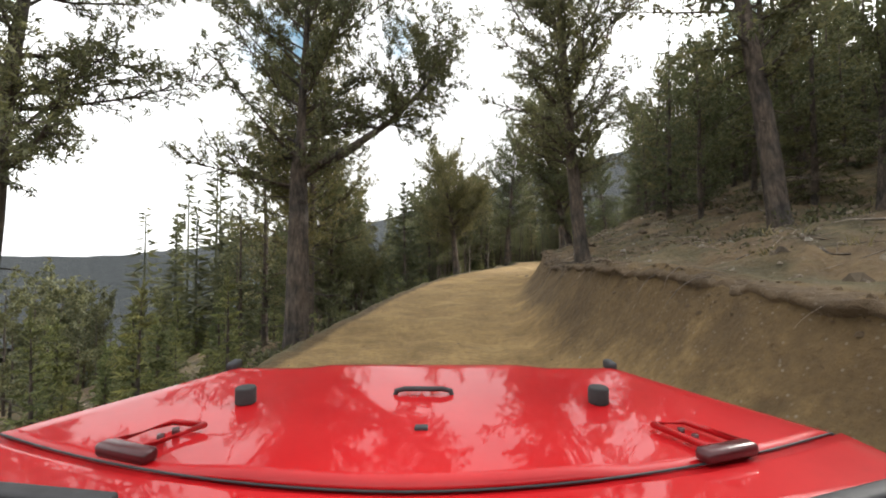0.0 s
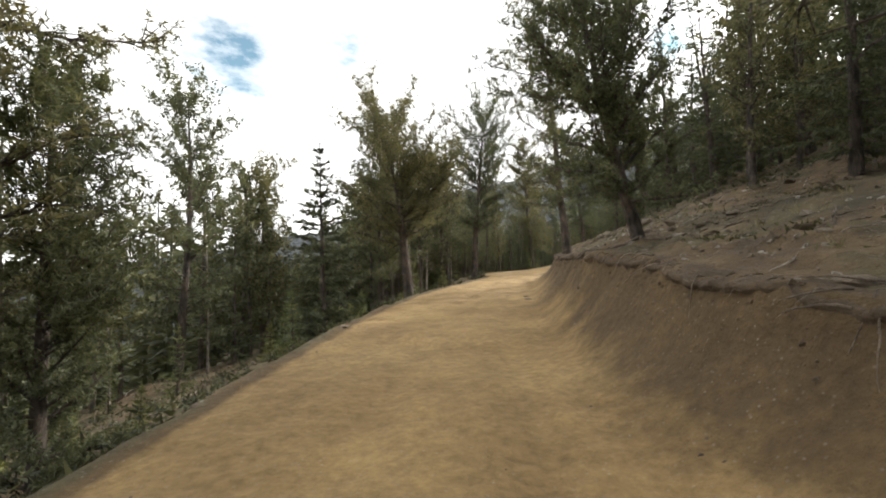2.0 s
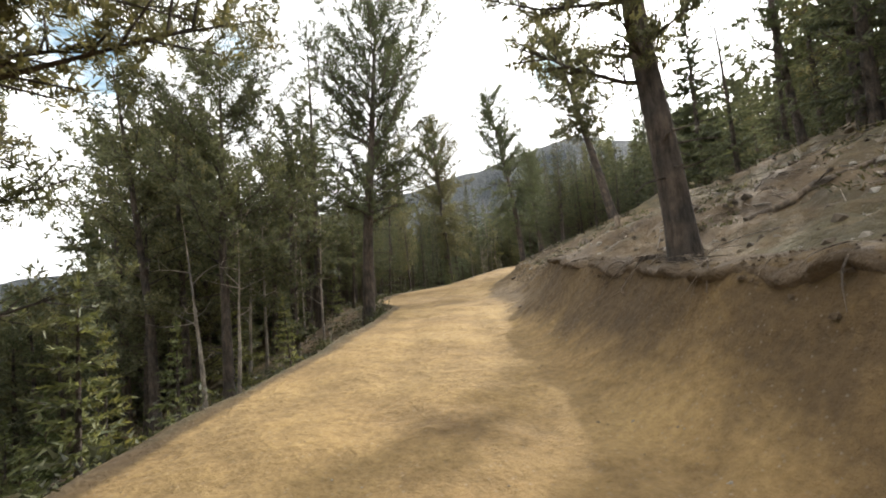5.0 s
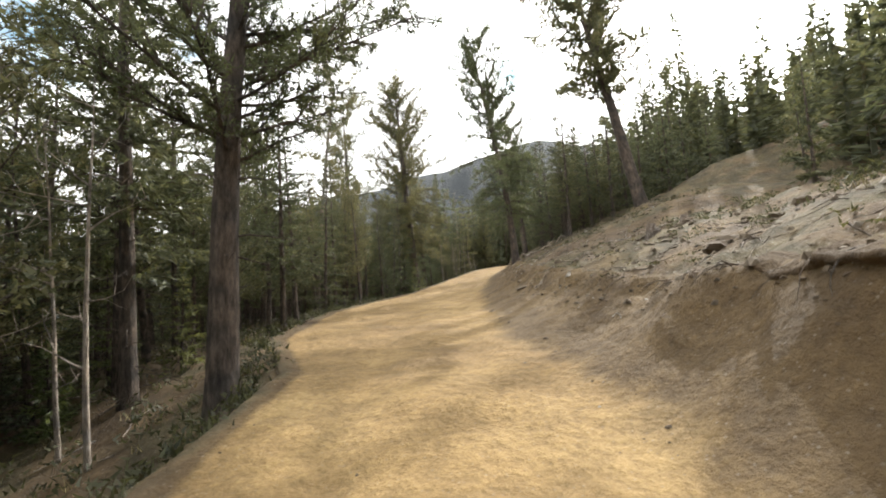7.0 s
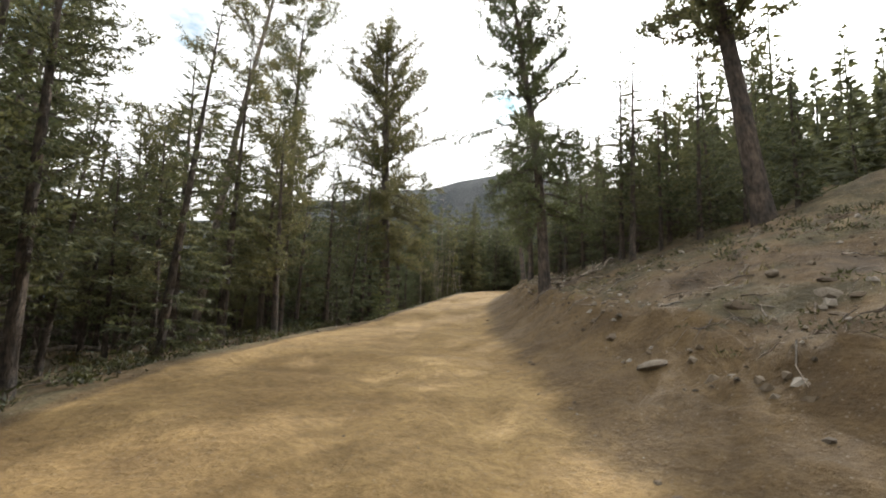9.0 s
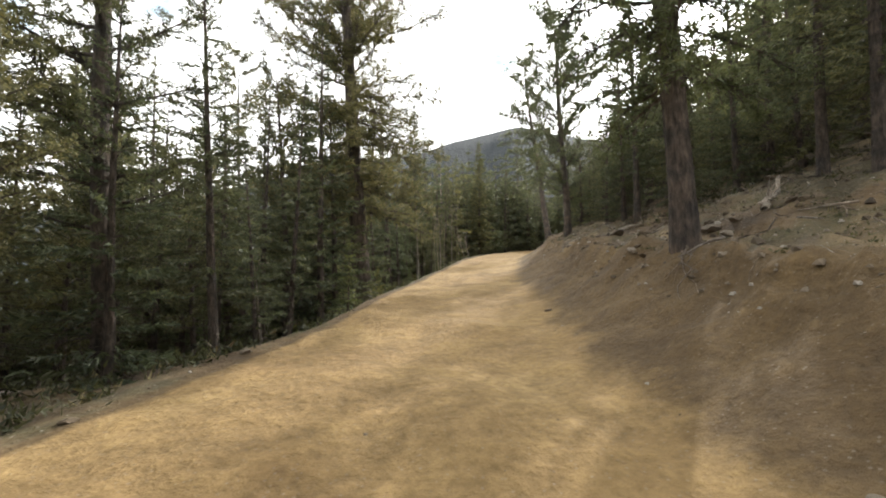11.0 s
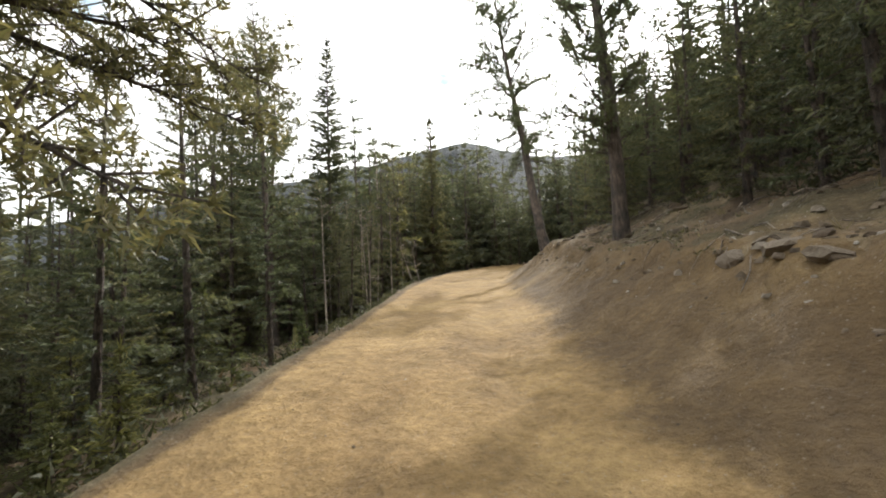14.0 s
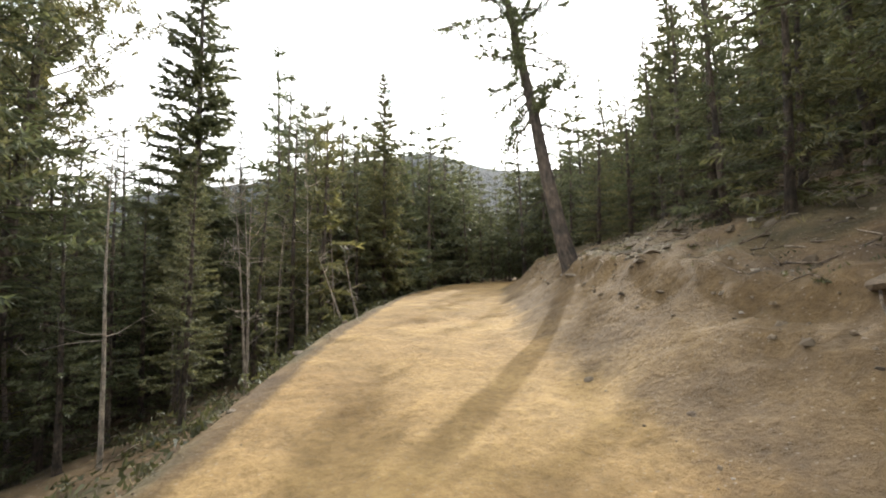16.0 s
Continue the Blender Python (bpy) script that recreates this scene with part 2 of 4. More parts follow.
def centre_line():
    pts = np.array(ROAD, float)
    t = np.arange(len(pts))
    fine = np.linspace(0, len(pts) - 1, 40 * (len(pts) - 1) + 1)
    i = np.clip(fine.astype(int), 0, len(pts) - 2)
    u = (fine - i)[:, None]
    p0, p1, p2, p3 = pts[np.clip(i - 1, 0, None)], pts[i], pts[i + 1], pts[np.clip(i + 2, None, len(pts) - 1)]
    chord = [np.linalg.norm(b - a, axis=1)[:, None].clip(1e-6) for a, b in ((p0, p1), (p1, p2), (p2, p3))]
    m1 = np.where((i == 0)[:, None], p2 - p1, ((p1 - p0) / chord[0] * chord[1] + (p2 - p1)) / 2)
    m2 = np.where((i == len(pts) - 2)[:, None], p2 - p1, ((p3 - p2) / chord[2] * chord[1] + (p2 - p1)) / 2)
    c = (2 * u**3 - 3 * u**2 + 1) * p1 + (u**3 - 2 * u**2 + u) * m1 + (3 * u**2 - 2 * u**3) * p2 + (u**3 - u**2) * m2
    run = np.r_[0, np.cumsum(np.linalg.norm(np.diff(c[:, :2], axis=0), axis=1))]
    run -= run[np.argmin(np.abs(c[:, 0]) + np.abs(c[:, 1]))]
    return run, c


RUN, LINE = centre_line()
_dx, _dy = np.gradient(LINE[:, 0], RUN), np.gradient(LINE[:, 1], RUN)
_k = np.ones(31) / 31
HEAD = np.convolve(np.pad(np.unwrap(np.arctan2(_dx, _dy)), 15, mode="edge"), _k, mode="valid")


def along(s, d):
    """World x, y and road height at s metres along the road and d metres to its right."""
    x, y, z = (np.interp(s, RUN, LINE[:, k]) for k in range(3))
    h = np.interp(s, RUN, HEAD)
    return x + d * math.cos(h), y - d * math.sin(h), z


def road_coords(x, y):
    i = int(np.argmin((LINE[:, 0] - x) ** 2 + (LINE[:, 1] - y) ** 2))
    h = HEAD[i]
    ex, ey = x - LINE[i, 0], y - LINE[i, 1]
    return RUN[i] + ex * math.sin(h) + ey * math.cos(h), ex * math.cos(h) - ey * math.sin(h)


def fbm(x, y, scale, octaves=4):
    return noise.fractal(Vector((x * scale, y * scale, 3.7)), 1.0, 2.0, octaves)


BANK = [(-60, 1.25), (0, 1.22), (22, 1.35), (32, 1.48), (38, 1.2), (44, 0.85), (52, 0.95), (60, 1.55), (72, 1.6), (80, 1.4), (86, 1.5), (200, 1.5)]
SLOPE = [(-60, 0.19), (8, 0.2), (14, 0.24), (18, 0.3), (23, 0.37), (28, 0.4), (39, 0.41), (45, 0.34), (52, 0.34), (62, 0.38), (72, 0.34), (80, 0.36), (90, 0.37), (130, 0.4), (200, 0.42)]  # steepness above the bank
SHELF = [(-60, 1.0), (40, 1.0), (48, 0.4), (61, 0.4), (67, 1.0), (200, 1.0)]  # steepness of the first metres below the road
RIGHT_EDGE = 2.3
VERGE = [(-60, -2.5), (12, -2.55), (23, -3.0), (27, -3.1), (31, -2.9), (34, -2.4), (38, -2.0), (43, -2.0), (47, -3.7), (54, -4.4), (60, -3.6), (65, -2.8), (70, -2.8), (74, -2.3), (79, -2.0), (83, -2.0), (88, -2.3), (95, -2.5), (100, -2.9), (200, -2.9)]


def left_edge(s):
    return float(np.interp(s, [p[0] for p in VERGE], [p[1] for p in VERGE]))


def bank_foot(s):
    return 2.0 + 0.35 * fbm(s, 7.3, 0.2, 2) + 0.16 * fbm(s, 1.3, 1.3, 4)


def smooth(a, b, v):
    t = min(max((v - a) / (b - a), 0), 1)
    return t * t * (3 - 2 * t)


def rise(s, d, x, y):
    """Height of the ground over the road's centre."""
    n = fbm(x, y, 0.35)
    verge = left_edge(s)
    if d < verge:
        e = verge - d
        shelf = float(np.interp(s, [p[0] for p in SHELF], [p[1] for p in SHELF]))
        z = 0.1 * min(max(0.3 + 1.2 * fbm(s, 4.4, 0.5, 3), 0.1), 1.0) * (math.exp(-((e - 0.22) / 0.22) ** 2) - 0.368 * (1 - smooth(0, 0.45, e))) - (0.12 + 0.75 * smooth(0.55, 0.95, shelf)) * smooth(0.1, 1.6, e) - 0.27 * (min(max(e - 0.6, 0), 7.0) * shelf + max(e - 7.6, 0))
        if e > 14:
            z -= 0.16 * (e - 14) * smooth(14, 40, e)
        if e > 150:
            z = z + 0.43 * (e - 150) * smooth(150, 260, e)
        z += (0.035 * fbm(x, y, 0.7) + 0.02 * fbm(x, y, 3.0, 3)) * (1 - smooth(0, 0.7, e))
        return z + n * (0.06 * smooth(0, 0.7, e) + 0.5 * smooth(1, 12, e)) + 0.05 * fbm(x, y, 2.5) * smooth(0.2, 1, e)
    if d > RIGHT_EDGE - 0.8:
        e = d - RIGHT_EDGE
        hb = np.interp(s, [p[0] for p in BANK], [p[1] for p in BANK]) * (1 + 0.25 * fbm(x, y, 0.16, 3))
        cut = np.interp(s, (35, 44), (0.55, 1.9)) * (1 + 0.22 * fbm(x, y, 0.5, 2))
        z = hb * min(max((e + 0.8) / (cut + 0.8), 0), 1) ** 1.7 + 0.1 * math.exp(-((e - cut) / 0.3) ** 2)
        over = max(e - cut, 0)
        z += float(np.interp(s, [p[0] for p in SLOPE], [p[1] for p in SLOPE])) * over - 0.04 * max(over - 14, 0) - 0.24 * max(over - 6.5, 0) * smooth(38, 46, s) * (1 - smooth(55, 63, s))
        if over > 45:
            z -= 0.25 * (over - 45)
        face = smooth(0.1, 0.5, e) * (1 - smooth(cut, cut + 0.6, e))
        return z + (0.035 * fbm(x, y, 0.7) + 0.02 * fbm(x, y, 3.0, 3)) * (1 - smooth(-0.8, 0.5, e)) + n * (0.05 * smooth(-0.8, 0, e) + 0.3 * smooth(2, 8, e)) + face * (0.075 * fbm(x, y, 1.4) + 0.06 * fbm(x, y, 4.5)) + 0.15 * smooth(0.8, 1.6, e) * fbm(x, y, 1.6) + 0.08 * smooth(0.8, 1.6, e) * fbm(x, y, 5.0)
    rut = -0.05 * (1 - smooth(1.0, 1.5, d)) * (math.exp(-((d - 0.85) / 0.3) ** 2) + math.exp(-((d + 0.8) / 0.3) ** 2))
    wave = float(np.interp(s, (30, 42, 60, 75), (0.06, 0.11, 0.11, 0.06))) * fbm(s * 0.62 + d * 0.2, d * 0.16, 1.0, 2)
    rut += wave * (1 - smooth(0.9, 1.5, d)) * smooth(0.0, 0.9, d - left_edge(s))
    bumps = 0.035 * fbm(x, y, 0.7) + 0.02 * fbm(x, y, 3.0, 3)
    return rut + bumps * (0.6 + 0.4 * smooth(1.2, 2.6, abs(d)))


def ground_at(s, d, sink=0.0):
    x, y, z = along(s, d)
    return Vector((x, y, z + rise(s, d, x, y) - sink))


def stand(x, y, sink=0.05):
    s, d = road_coords(x, y)
    return ground_at(s, d, sink)


def mesh_object(name, verts, faces, mat, parent=None, flat=False):
    me = bpy.data.meshes.new(name)
    me.from_pydata([tuple(v) for v in verts], [], faces)
    me.materials.append(mat)
    if not flat:
        me.polygons.foreach_set("use_smooth", [True] * len(me.polygons))
    ob = new(name, me)
    ob.parent = parent
    return ob


def lip_of(s):
    x, y, _z = along(s, 3.3)
    return RIGHT_EDGE + float(np.interp(s, (35, 44), (0.55, 1.9))) * (1 + 0.22 * fbm(x, y, 0.5, 2))


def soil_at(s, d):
    """0 on the worn road, 1 on the bare bank in its shaded tone, 2 on the forest floor."""
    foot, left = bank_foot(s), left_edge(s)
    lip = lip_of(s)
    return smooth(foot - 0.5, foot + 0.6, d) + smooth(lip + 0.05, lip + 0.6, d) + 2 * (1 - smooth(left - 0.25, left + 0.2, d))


def strip(name, s_list, d_list, mat, sink=None):
    spots = [(s, d) for s in s_list for d in (d_list(s) if callable(d_list) else d_list)]
    verts = [ground_at(s, d, sink(s, d) if sink else 0.0) for s, d in spots]
    w = len(spots) // len(s_list)
    faces = [(i * w + j, i * w + j + 1, (i + 1) * w + j + 1, (i + 1) * w + j) for i in range(len(s_list) - 1) for j in range(w - 1)]
    ob = mesh_object(name, verts, faces, mat)
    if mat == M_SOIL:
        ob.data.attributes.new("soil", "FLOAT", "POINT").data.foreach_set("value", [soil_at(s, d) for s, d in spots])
    return ob


S_FINE = list(np.arange(-14, 125, 0.25))
S_ALL = [-110, -80, -55, -40, -30, -24, -19] + S_FINE[::2] + [130, 136, 144, 155, 170, 195, 230]

D_GROUND = [-900, -600, -420, -300, -220, -160, -120, -90, -70, -55, -44, -36, -30, -25, -21, -18, -15.5, -13.5, -12, -10.5, -9.3, -8.2, -7.3, -6.5, -5.8, -5.2, -4.7, -4.3, -3.95, -3.7, -3.5, -3.3, -3.15, -2.6, 0, 2.2, 3.0, 4.3, 4.45, 4.6, 4.8, 5.0, 5.2, 5.4, 5.7, 6.0, 6.4, 6.8, 7.3, 7.9, 8.6, 9.4, 10.3, 11.4, 12.7, 14.2, 16, 18, 20.5, 23.5, 27, 31, 36, 42, 50, 58, 68]
road = tagged(strip("road", S_FINE, lambda s: list(np.linspace(left_edge(s) - 0.3, bank_foot(s), 42)), M_SOIL), "tan dirt forest road with worn wheel ruts", "road", kind="structure")
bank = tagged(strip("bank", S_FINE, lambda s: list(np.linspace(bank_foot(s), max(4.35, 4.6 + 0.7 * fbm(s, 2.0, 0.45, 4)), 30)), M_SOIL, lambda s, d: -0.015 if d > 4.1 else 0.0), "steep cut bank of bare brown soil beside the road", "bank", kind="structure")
ground = tagged(strip("ground", S_ALL, D_GROUND, M_FLOOR, lambda s, d: 0.9 if left_edge(s) - 0.1 < d < 4.2 else 0.0), "sloping forest floor with needles, litter and stones", "ground", kind="structure")


# ---- far ridges ----
RIDGE = [(-180, 9), (-130, 6), (-90, 3), (-60, 0.5), (-42, 0.5), (-25, 3.5), (-10, 6.5), (0, 9), (10, 12), (20, 14.0), (26, 15.2), (32, 16.6), (36, 17.6), (39, 18.0), (42, 17.3), (46, 16), (52, 15), (70, 14), (110, 12), (180, 9)]  # bearing, elevation


def far_ridge():
    cx, cy = 14, 50
    verts, faces = [], []
    ways, steps = 240, [(260, -0.25), (420, 0.05), (560, 0.3), (700, 0.6), (820, 0.85), (900, 1.0), (1100, 0.75), (1600, 0.5), (2600, 0.2)]
    for i in range(ways):
        b = 360 * i / ways - 180
        el = np.interp(b, [r[0] for r in RIDGE], [r[1] for r in RIDGE])
        top = 900 * math.tan(radians(el)) + 8 * fbm(b * 0.2, 1.0, 1.0)
        for r, k in steps:
            x, y = cx + r * math.sin(radians(b)), cy + r * math.cos(radians(b))
            z = top * k + (1 - abs(k)) * 25 * fbm(x, y, 0.006) - (30 if k < 0.1 else 0)
            verts.append((x, y, z))
    w = len(steps)
    for i in range(ways):
        j = (i + 1) % ways
        faces += [(i * w + k, j * w + k, j * w + k + 1, i * w + k + 1) for k in range(w - 1)]
    return verts, faces


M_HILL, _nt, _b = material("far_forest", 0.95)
# forest colour shifted to a mottled dark blue-grey over the whole ridge
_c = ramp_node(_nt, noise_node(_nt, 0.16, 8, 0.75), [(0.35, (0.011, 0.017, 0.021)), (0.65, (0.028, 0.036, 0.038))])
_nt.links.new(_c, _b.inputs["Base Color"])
bump_node(_nt, _b, noise_node(_nt, 0.2, 8, 0.75), 1.0, 6.0)
_v, _f = far_ridge()
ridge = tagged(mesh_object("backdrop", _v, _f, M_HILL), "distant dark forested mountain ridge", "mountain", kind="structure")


# ---- trees ----
class Maker:
    """Collects triangles and tubes for one mesh."""

    def __init__(self):
        self.v, self.f = [], []

    def tube(self, pts, radii, sides):
        base = len(self.v)
        for k, (p, r) in enumerate(zip(pts, radii)):
            d = (pts[min(k + 1, len(pts) - 1)] - pts[max(k - 1, 0)]).normalized()
            a = d.cross(Vector((0.31, 0.95, 0.05))).normalized()
            b = d.cross(a)
            for i in range(sides):
                g = 2 * math.pi * i / sides
                self.v.append(p + (a * math.cos(g) + b * math.sin(g)) * r)
        for k in range(len(pts) - 1):
            for i in range(sides):
                j = (i + 1) % sides
                self.f.append((base + k * sides + i, base + k * sides + j, base + (k + 1) * sides + j, base + (k + 1) * sides + i))

    def blade(self, p, way, length, width, rng):
        side = way.cross(Vector((rng.uniform(-1, 1), rng.uniform(-1, 1), rng.uniform(-1, 1))))
        side = side.normalized() * width if side.length > 1e-3 else Vector((width, 0, 0))
        b = len(self.v)
        self.v += [p - side, p + side, p + way * length]
        self.f.append((b, b + 1, b + 2))


def unit(rng):
    while True:
        v = Vector((rng.uniform(-1, 1), rng.uniform(-1, 1), rng.uniform(-1, 1)))
        if 0.1 < v.length < 1:
            return v.normalized()


def bend(rng, start, way, length, n, droop, wob):
    pts, p, w = [start], start.copy(), way.copy()
    for k in range(n):
        w = (w + unit(rng) * wob + Vector((0, 0, droop))).normalized()
        p = p + w * (length / n)
        pts.append(p.copy())
    return pts


def tuft(m, rng, p, way, n, size, spread, thin=1.0):
    if spread > 1.5:  # a round bristly clump
        for _ in range(n):
            w = (way * 0.35 + unit(rng)).normalized()
            m.blade(p + unit(rng) * size * rng.uniform(0.1, 0.65), w, size * rng.uniform(0.45, 0.85), size * thin * rng.uniform(0.09, 0.15), rng)
        return
    for _ in range(n):
        w = (way + unit(rng) * spread).normalized()
        m.blade(p - way * size * rng.uniform(0, 0.9), w, size * rng.uniform(0.7, 1.25), size * thin * rng.uniform(0.09, 0.15), rng)


def tree_pine(seed, height, girth, bare=0.35, lean=0.03, spread=1.0, blades=7, fork=False, tufts=1.0, size=0.3, thin=1.0, rounded=0.0):
    """Trunk and crown of an uneven pine with tufted limbs."""
    rng = random.Random(seed)
    wood, leaf = Maker(), Maker()
    trunk = bend(rng, Vector((0, 0, -0.3)), Vector((lean, 0, 1)).normalized(), height, 12, 0.04, 0.035 + (0.03 if fork else 0))
    radii = [girth * (1.22 if k == 0 else 1.0) * (1 - k / 12.6) ** 0.8 for k in range(13)]
    stems = [(trunk, radii)]
    if fork:
        k = 5
        radii = [r * (0.6 if i > k else 1.0) for i, r in enumerate(radii)]
        arm = bend(rng, trunk[k], Vector((0.9, 0.25, 0.55)).normalized(), height * 0.42, 7, 0.12, 0.12)
        rad = [radii[k] * 0.7 * (1 - i / 8.5) for i in range(8)]
        wood.tube(arm, rad, 8)
        stems = [(trunk, radii), (arm, rad)]
    wood.tube(trunk, radii, 9)
    for stem, rad in stems:
        n_stem = len(stem) - 1
        count = int((40 if stem is trunk else 20) * tufts)
        for i in range(count):
            low = bare if stem is trunk else 0.45
            u = low + (0.985 - low) * (i + rng.random()) / count
            k = min(int(u * n_stem), n_stem - 1)
            p = stem[k].lerp(stem[k + 1], u * n_stem - k)
            h = (u - low) / (1 - low)
            cone = 0.35 + 0.75 * math.sin(math.pi * min(0.22 + 0.78 * h, 1)) ** 0.8
            dome = 0.5 + 0.6 * math.sin(math.pi * (0.12 + 0.7 * h))
            reach = height * 0.17 * spread * (cone + (dome - cone) * rounded) * rng.uniform(0.6, 1.25) * (1 if stem is trunk else 0.7)
            g = rng.uniform(0, 2 * math.pi)
            way = Vector((math.cos(g), math.sin(g), rng.uniform(-0.15, 0.55) + (0.35 + 0.75 * rounded) * h)).normalized()
            low_limb = size < 0.2 and height > 15 and h < 0.35
            if low_limb:  # long sagging lower boughs of an old tree
                way = Vector((math.cos(g), math.sin(g), rng.uniform(-0.25, 0.15))).normalized()
            limb = bend(rng, p, way, reach, 5, -0.06 if low_limb else 0.05, 0.16)
            r0 = min(max(0.012, rad[k] * 0.3), 0.042)
            if size < 0.4:
                wood.tube([limb[0], limb[1], limb[3], limb[5]], [r0, r0 * 0.8, r0 * 0.5, r0 * 0.15], 4)
            elif i % 3 == 0:
                wood.tube([limb[0], limb[5]], [r0, r0 * 0.15], 3)
            for j in range(1, 6):
                fwd = (limb[j] - limb[j - 1]).normalized()
                for _ in range(max(3, round(reach * 3.1)) if size < 0.19 else rng.randint(3, 4) if reach < 1.9 else rng.randint(4, 6)):
                    q = limb[j - 1].lerp(limb[j], rng.uniform(0.1 if j > 1 else 0.5, 1.0))
                    w2 = (fwd + unit(rng) * 0.8 + Vector((0, 0, 0.15))).normalized()
                    twig = min(reach * rng.uniform(0.12, 0.32), rng.uniform(0.3, 0.6))
                    end = q + w2 * twig
                    if size < 0.4 and rng.random() < (0.6 if size < 0.19 else 0.2):
                        wood.tube([q, end], [r0 * 0.35, r0 * 0.2], 3)
                    tuft(leaf, rng, end, w2, blades, size, 2.0, thin)
                    if size < 0.4:
                        tuft(leaf, rng, q.lerp(end, 0.5), w2, max(2, int(blades * 0.6)), size * 0.85, 2.0, thin)
    for i in range(int(9 * (bare > 0.2))):  # dead stubs below the crown
        u = rng.uniform(0.12, bare)
        p = trunk[int(u * 12)].lerp(trunk[int(u * 12) + 1], u * 12 % 1)
        g = rng.uniform(0, 6.28)
        stub = bend(rng, p, Vector((math.cos(g), math.sin(g), rng.uniform(-0.3, 0.2))).normalized(), rng.uniform(0.4, 1.3), 3, -0.05, 0.25)
        wood.tube(stub, [0.022, 0.016, 0.01, 0.004], 4)
    return wood, [], leaf


def tree_spruce(seed, height, girth, bare=0.12, width=0.15, blades=5, tiers=26, size=0.3, lean=0.01):
    """Trunk and crown of a narrow spruce in drooping tiers."""
    rng = random.Random(seed)
    wood, leaf = Maker(), Maker()
    trunk = bend(rng, Vector((0, 0, -0.3)), Vector((lean, 0, 1)).normalized(), height, 10, 0.05, 0.012)
    wood.tube(trunk, [girth * (1 - k / 10.3) ** 0.9 * (1.25 if k == 0 else 1) for k in range(11)], 8)
    for t in range(tiers):
        u = bare + (0.985 - bare) * (t + rng.uniform(0, 0.6)) / tiers
        k = min(int(u * 10), 9)
        p = trunk[k].lerp(trunk[k + 1], u * 10 - k)
        h = (u - bare) / (1 - bare)
        reach = height * width * ((1 - h) ** 0.75 * 0.95 + 0.06) * (0.75 + 0.25 * min(h * 5, 1))
        for _ in range(rng.randint(5, 7)):
            if rng.random() < 0.1:
                continue
            g, ln = rng.uniform(0, 6.2832), reach * rng.uniform(0.55, 1.2)
            way = Vector((math.cos(g), math.sin(g), -0.12 + 0.5 * h)).normalized()
            limb = bend(rng, p, way, ln, 4, 0.03, 0.08)
            if size < 0.5 and t % 2 == 0:
                wood.tube([limb[0], limb[4]], [0.016, 0.004], 3)
            n = max(3, int(ln * (6 if size < 0.3 else 5)))
            for j in range(n):
                v = (0.25 + 0.75 * (j + rng.random()) / n) * 4
                q = limb[min(int(v), 3)].lerp(limb[min(int(v), 3) + 1], v - min(int(v), 3))
                fwd = way + Vector((rng.uniform(-0.5, 0.5), rng.uniform(-0.5, 0.5), rng.uniform(-0.45, 0.1)))
                tuft(leaf, rng, q, fwd.normalized(), blades, size * (1 - 0.62 * h ** 1.4), 0.8, 1.1 + 0.2 * h)
    for k in range(4):  # the leading shoot
        tuft(leaf, rng, trunk[-1] - Vector((0, 0, 0.12 * k)), Vector((0, 0, 1)), 5, 0.16 + 0.03 * k, 0.25 + 0.15 * k, 0.8)
    for _ in range(int((30 if size < 0.3 else 7) * (height > 6))):  # dead brown boughs under the green ones
        u = rng.uniform(0.03, bare + 0.2)
        k = min(int(u * 10), 9)
        p = trunk[k].lerp(trunk[k + 1], u * 10 - k)
        g, ln = rng.uniform(0, 6.2832), height * rng.uniform(0.05, 0.11)
        bough = bend(rng, p, Vector((math.cos(g), math.sin(g), rng.uniform(-0.3, 0.1))).normalized(), ln, 3, -0.06, 0.15)
        thick = 0.016 if size < 0.3 else 0.026
        wood.tube(bough, [thick, thick * 0.8, thick * 0.5, thick * 0.2], 3)
        for q in bough[1:] if size < 0.3 else ():
            for _ in range(2):
                wood.tube([q, q + (bough[3] - bough[0]).normalized() * 0.2 + unit(rng) * rng.uniform(0.2, 0.45)], [thick * 0.45, thick * 0.15], 3)
    return wood, [], leaf


def tree_bare(seed, height, girth, twigs=13):
    """A leafless trunk with thin branches."""
    rng = random.Random(seed)
    wood, limbs = Maker(), []
    trunk = bend(rng, Vector((0, 0, -0.3)), Vector((rng.uniform(-0.06, 0.06), 0, 1)).normalized(), height, 10, 0.03, 0.03)
    wood.tube(trunk, [girth * (1 - k / 10.4) for k in range(11)], 7)
    for _ in range(twigs):
        u = rng.uniform(0.25, 0.97)
        p = trunk[int(u * 10)].lerp(trunk[int(u * 10) + 1], u * 10 % 1)
        g = rng.uniform(0, 6.28)
        limb = bend(rng, p, Vector((math.cos(g), math.sin(g), rng.uniform(0.0, 0.9))).normalized(), height * rng.uniform(0.05, 0.16), 4, 0.03, 0.25)
        limbs.append(Maker())
        limbs[-1].tube(limb, [0.02, 0.014, 0.01, 0.007, 0.003], 4)
        for q in limb[2:]:
            tw = bend(rng, q, (unit(rng) + Vector((0, 0, 0.4))).normalized(), 0.4, 2, 0, 0.2)
            limbs[-1].tube(tw, [0.007, 0.005, 0.002], 3)
    return wood, limbs, None


def make_tree(name, made, bark, needles, label, category, group=""):
    """A tree out of its wood and its needles, at the origin."""
    wood, limbs, leaf = made
    top = tagged(new(name), label, category, group)
    mesh_object("trunk", wood.v, wood.f, bark, top)
    for limb in limbs:
        mesh_object("branch", limb.v, limb.f, bark, top)
    if leaf:
        mesh_object("crown", leaf.v, leaf.f, needles, top, flat=True)
    return top


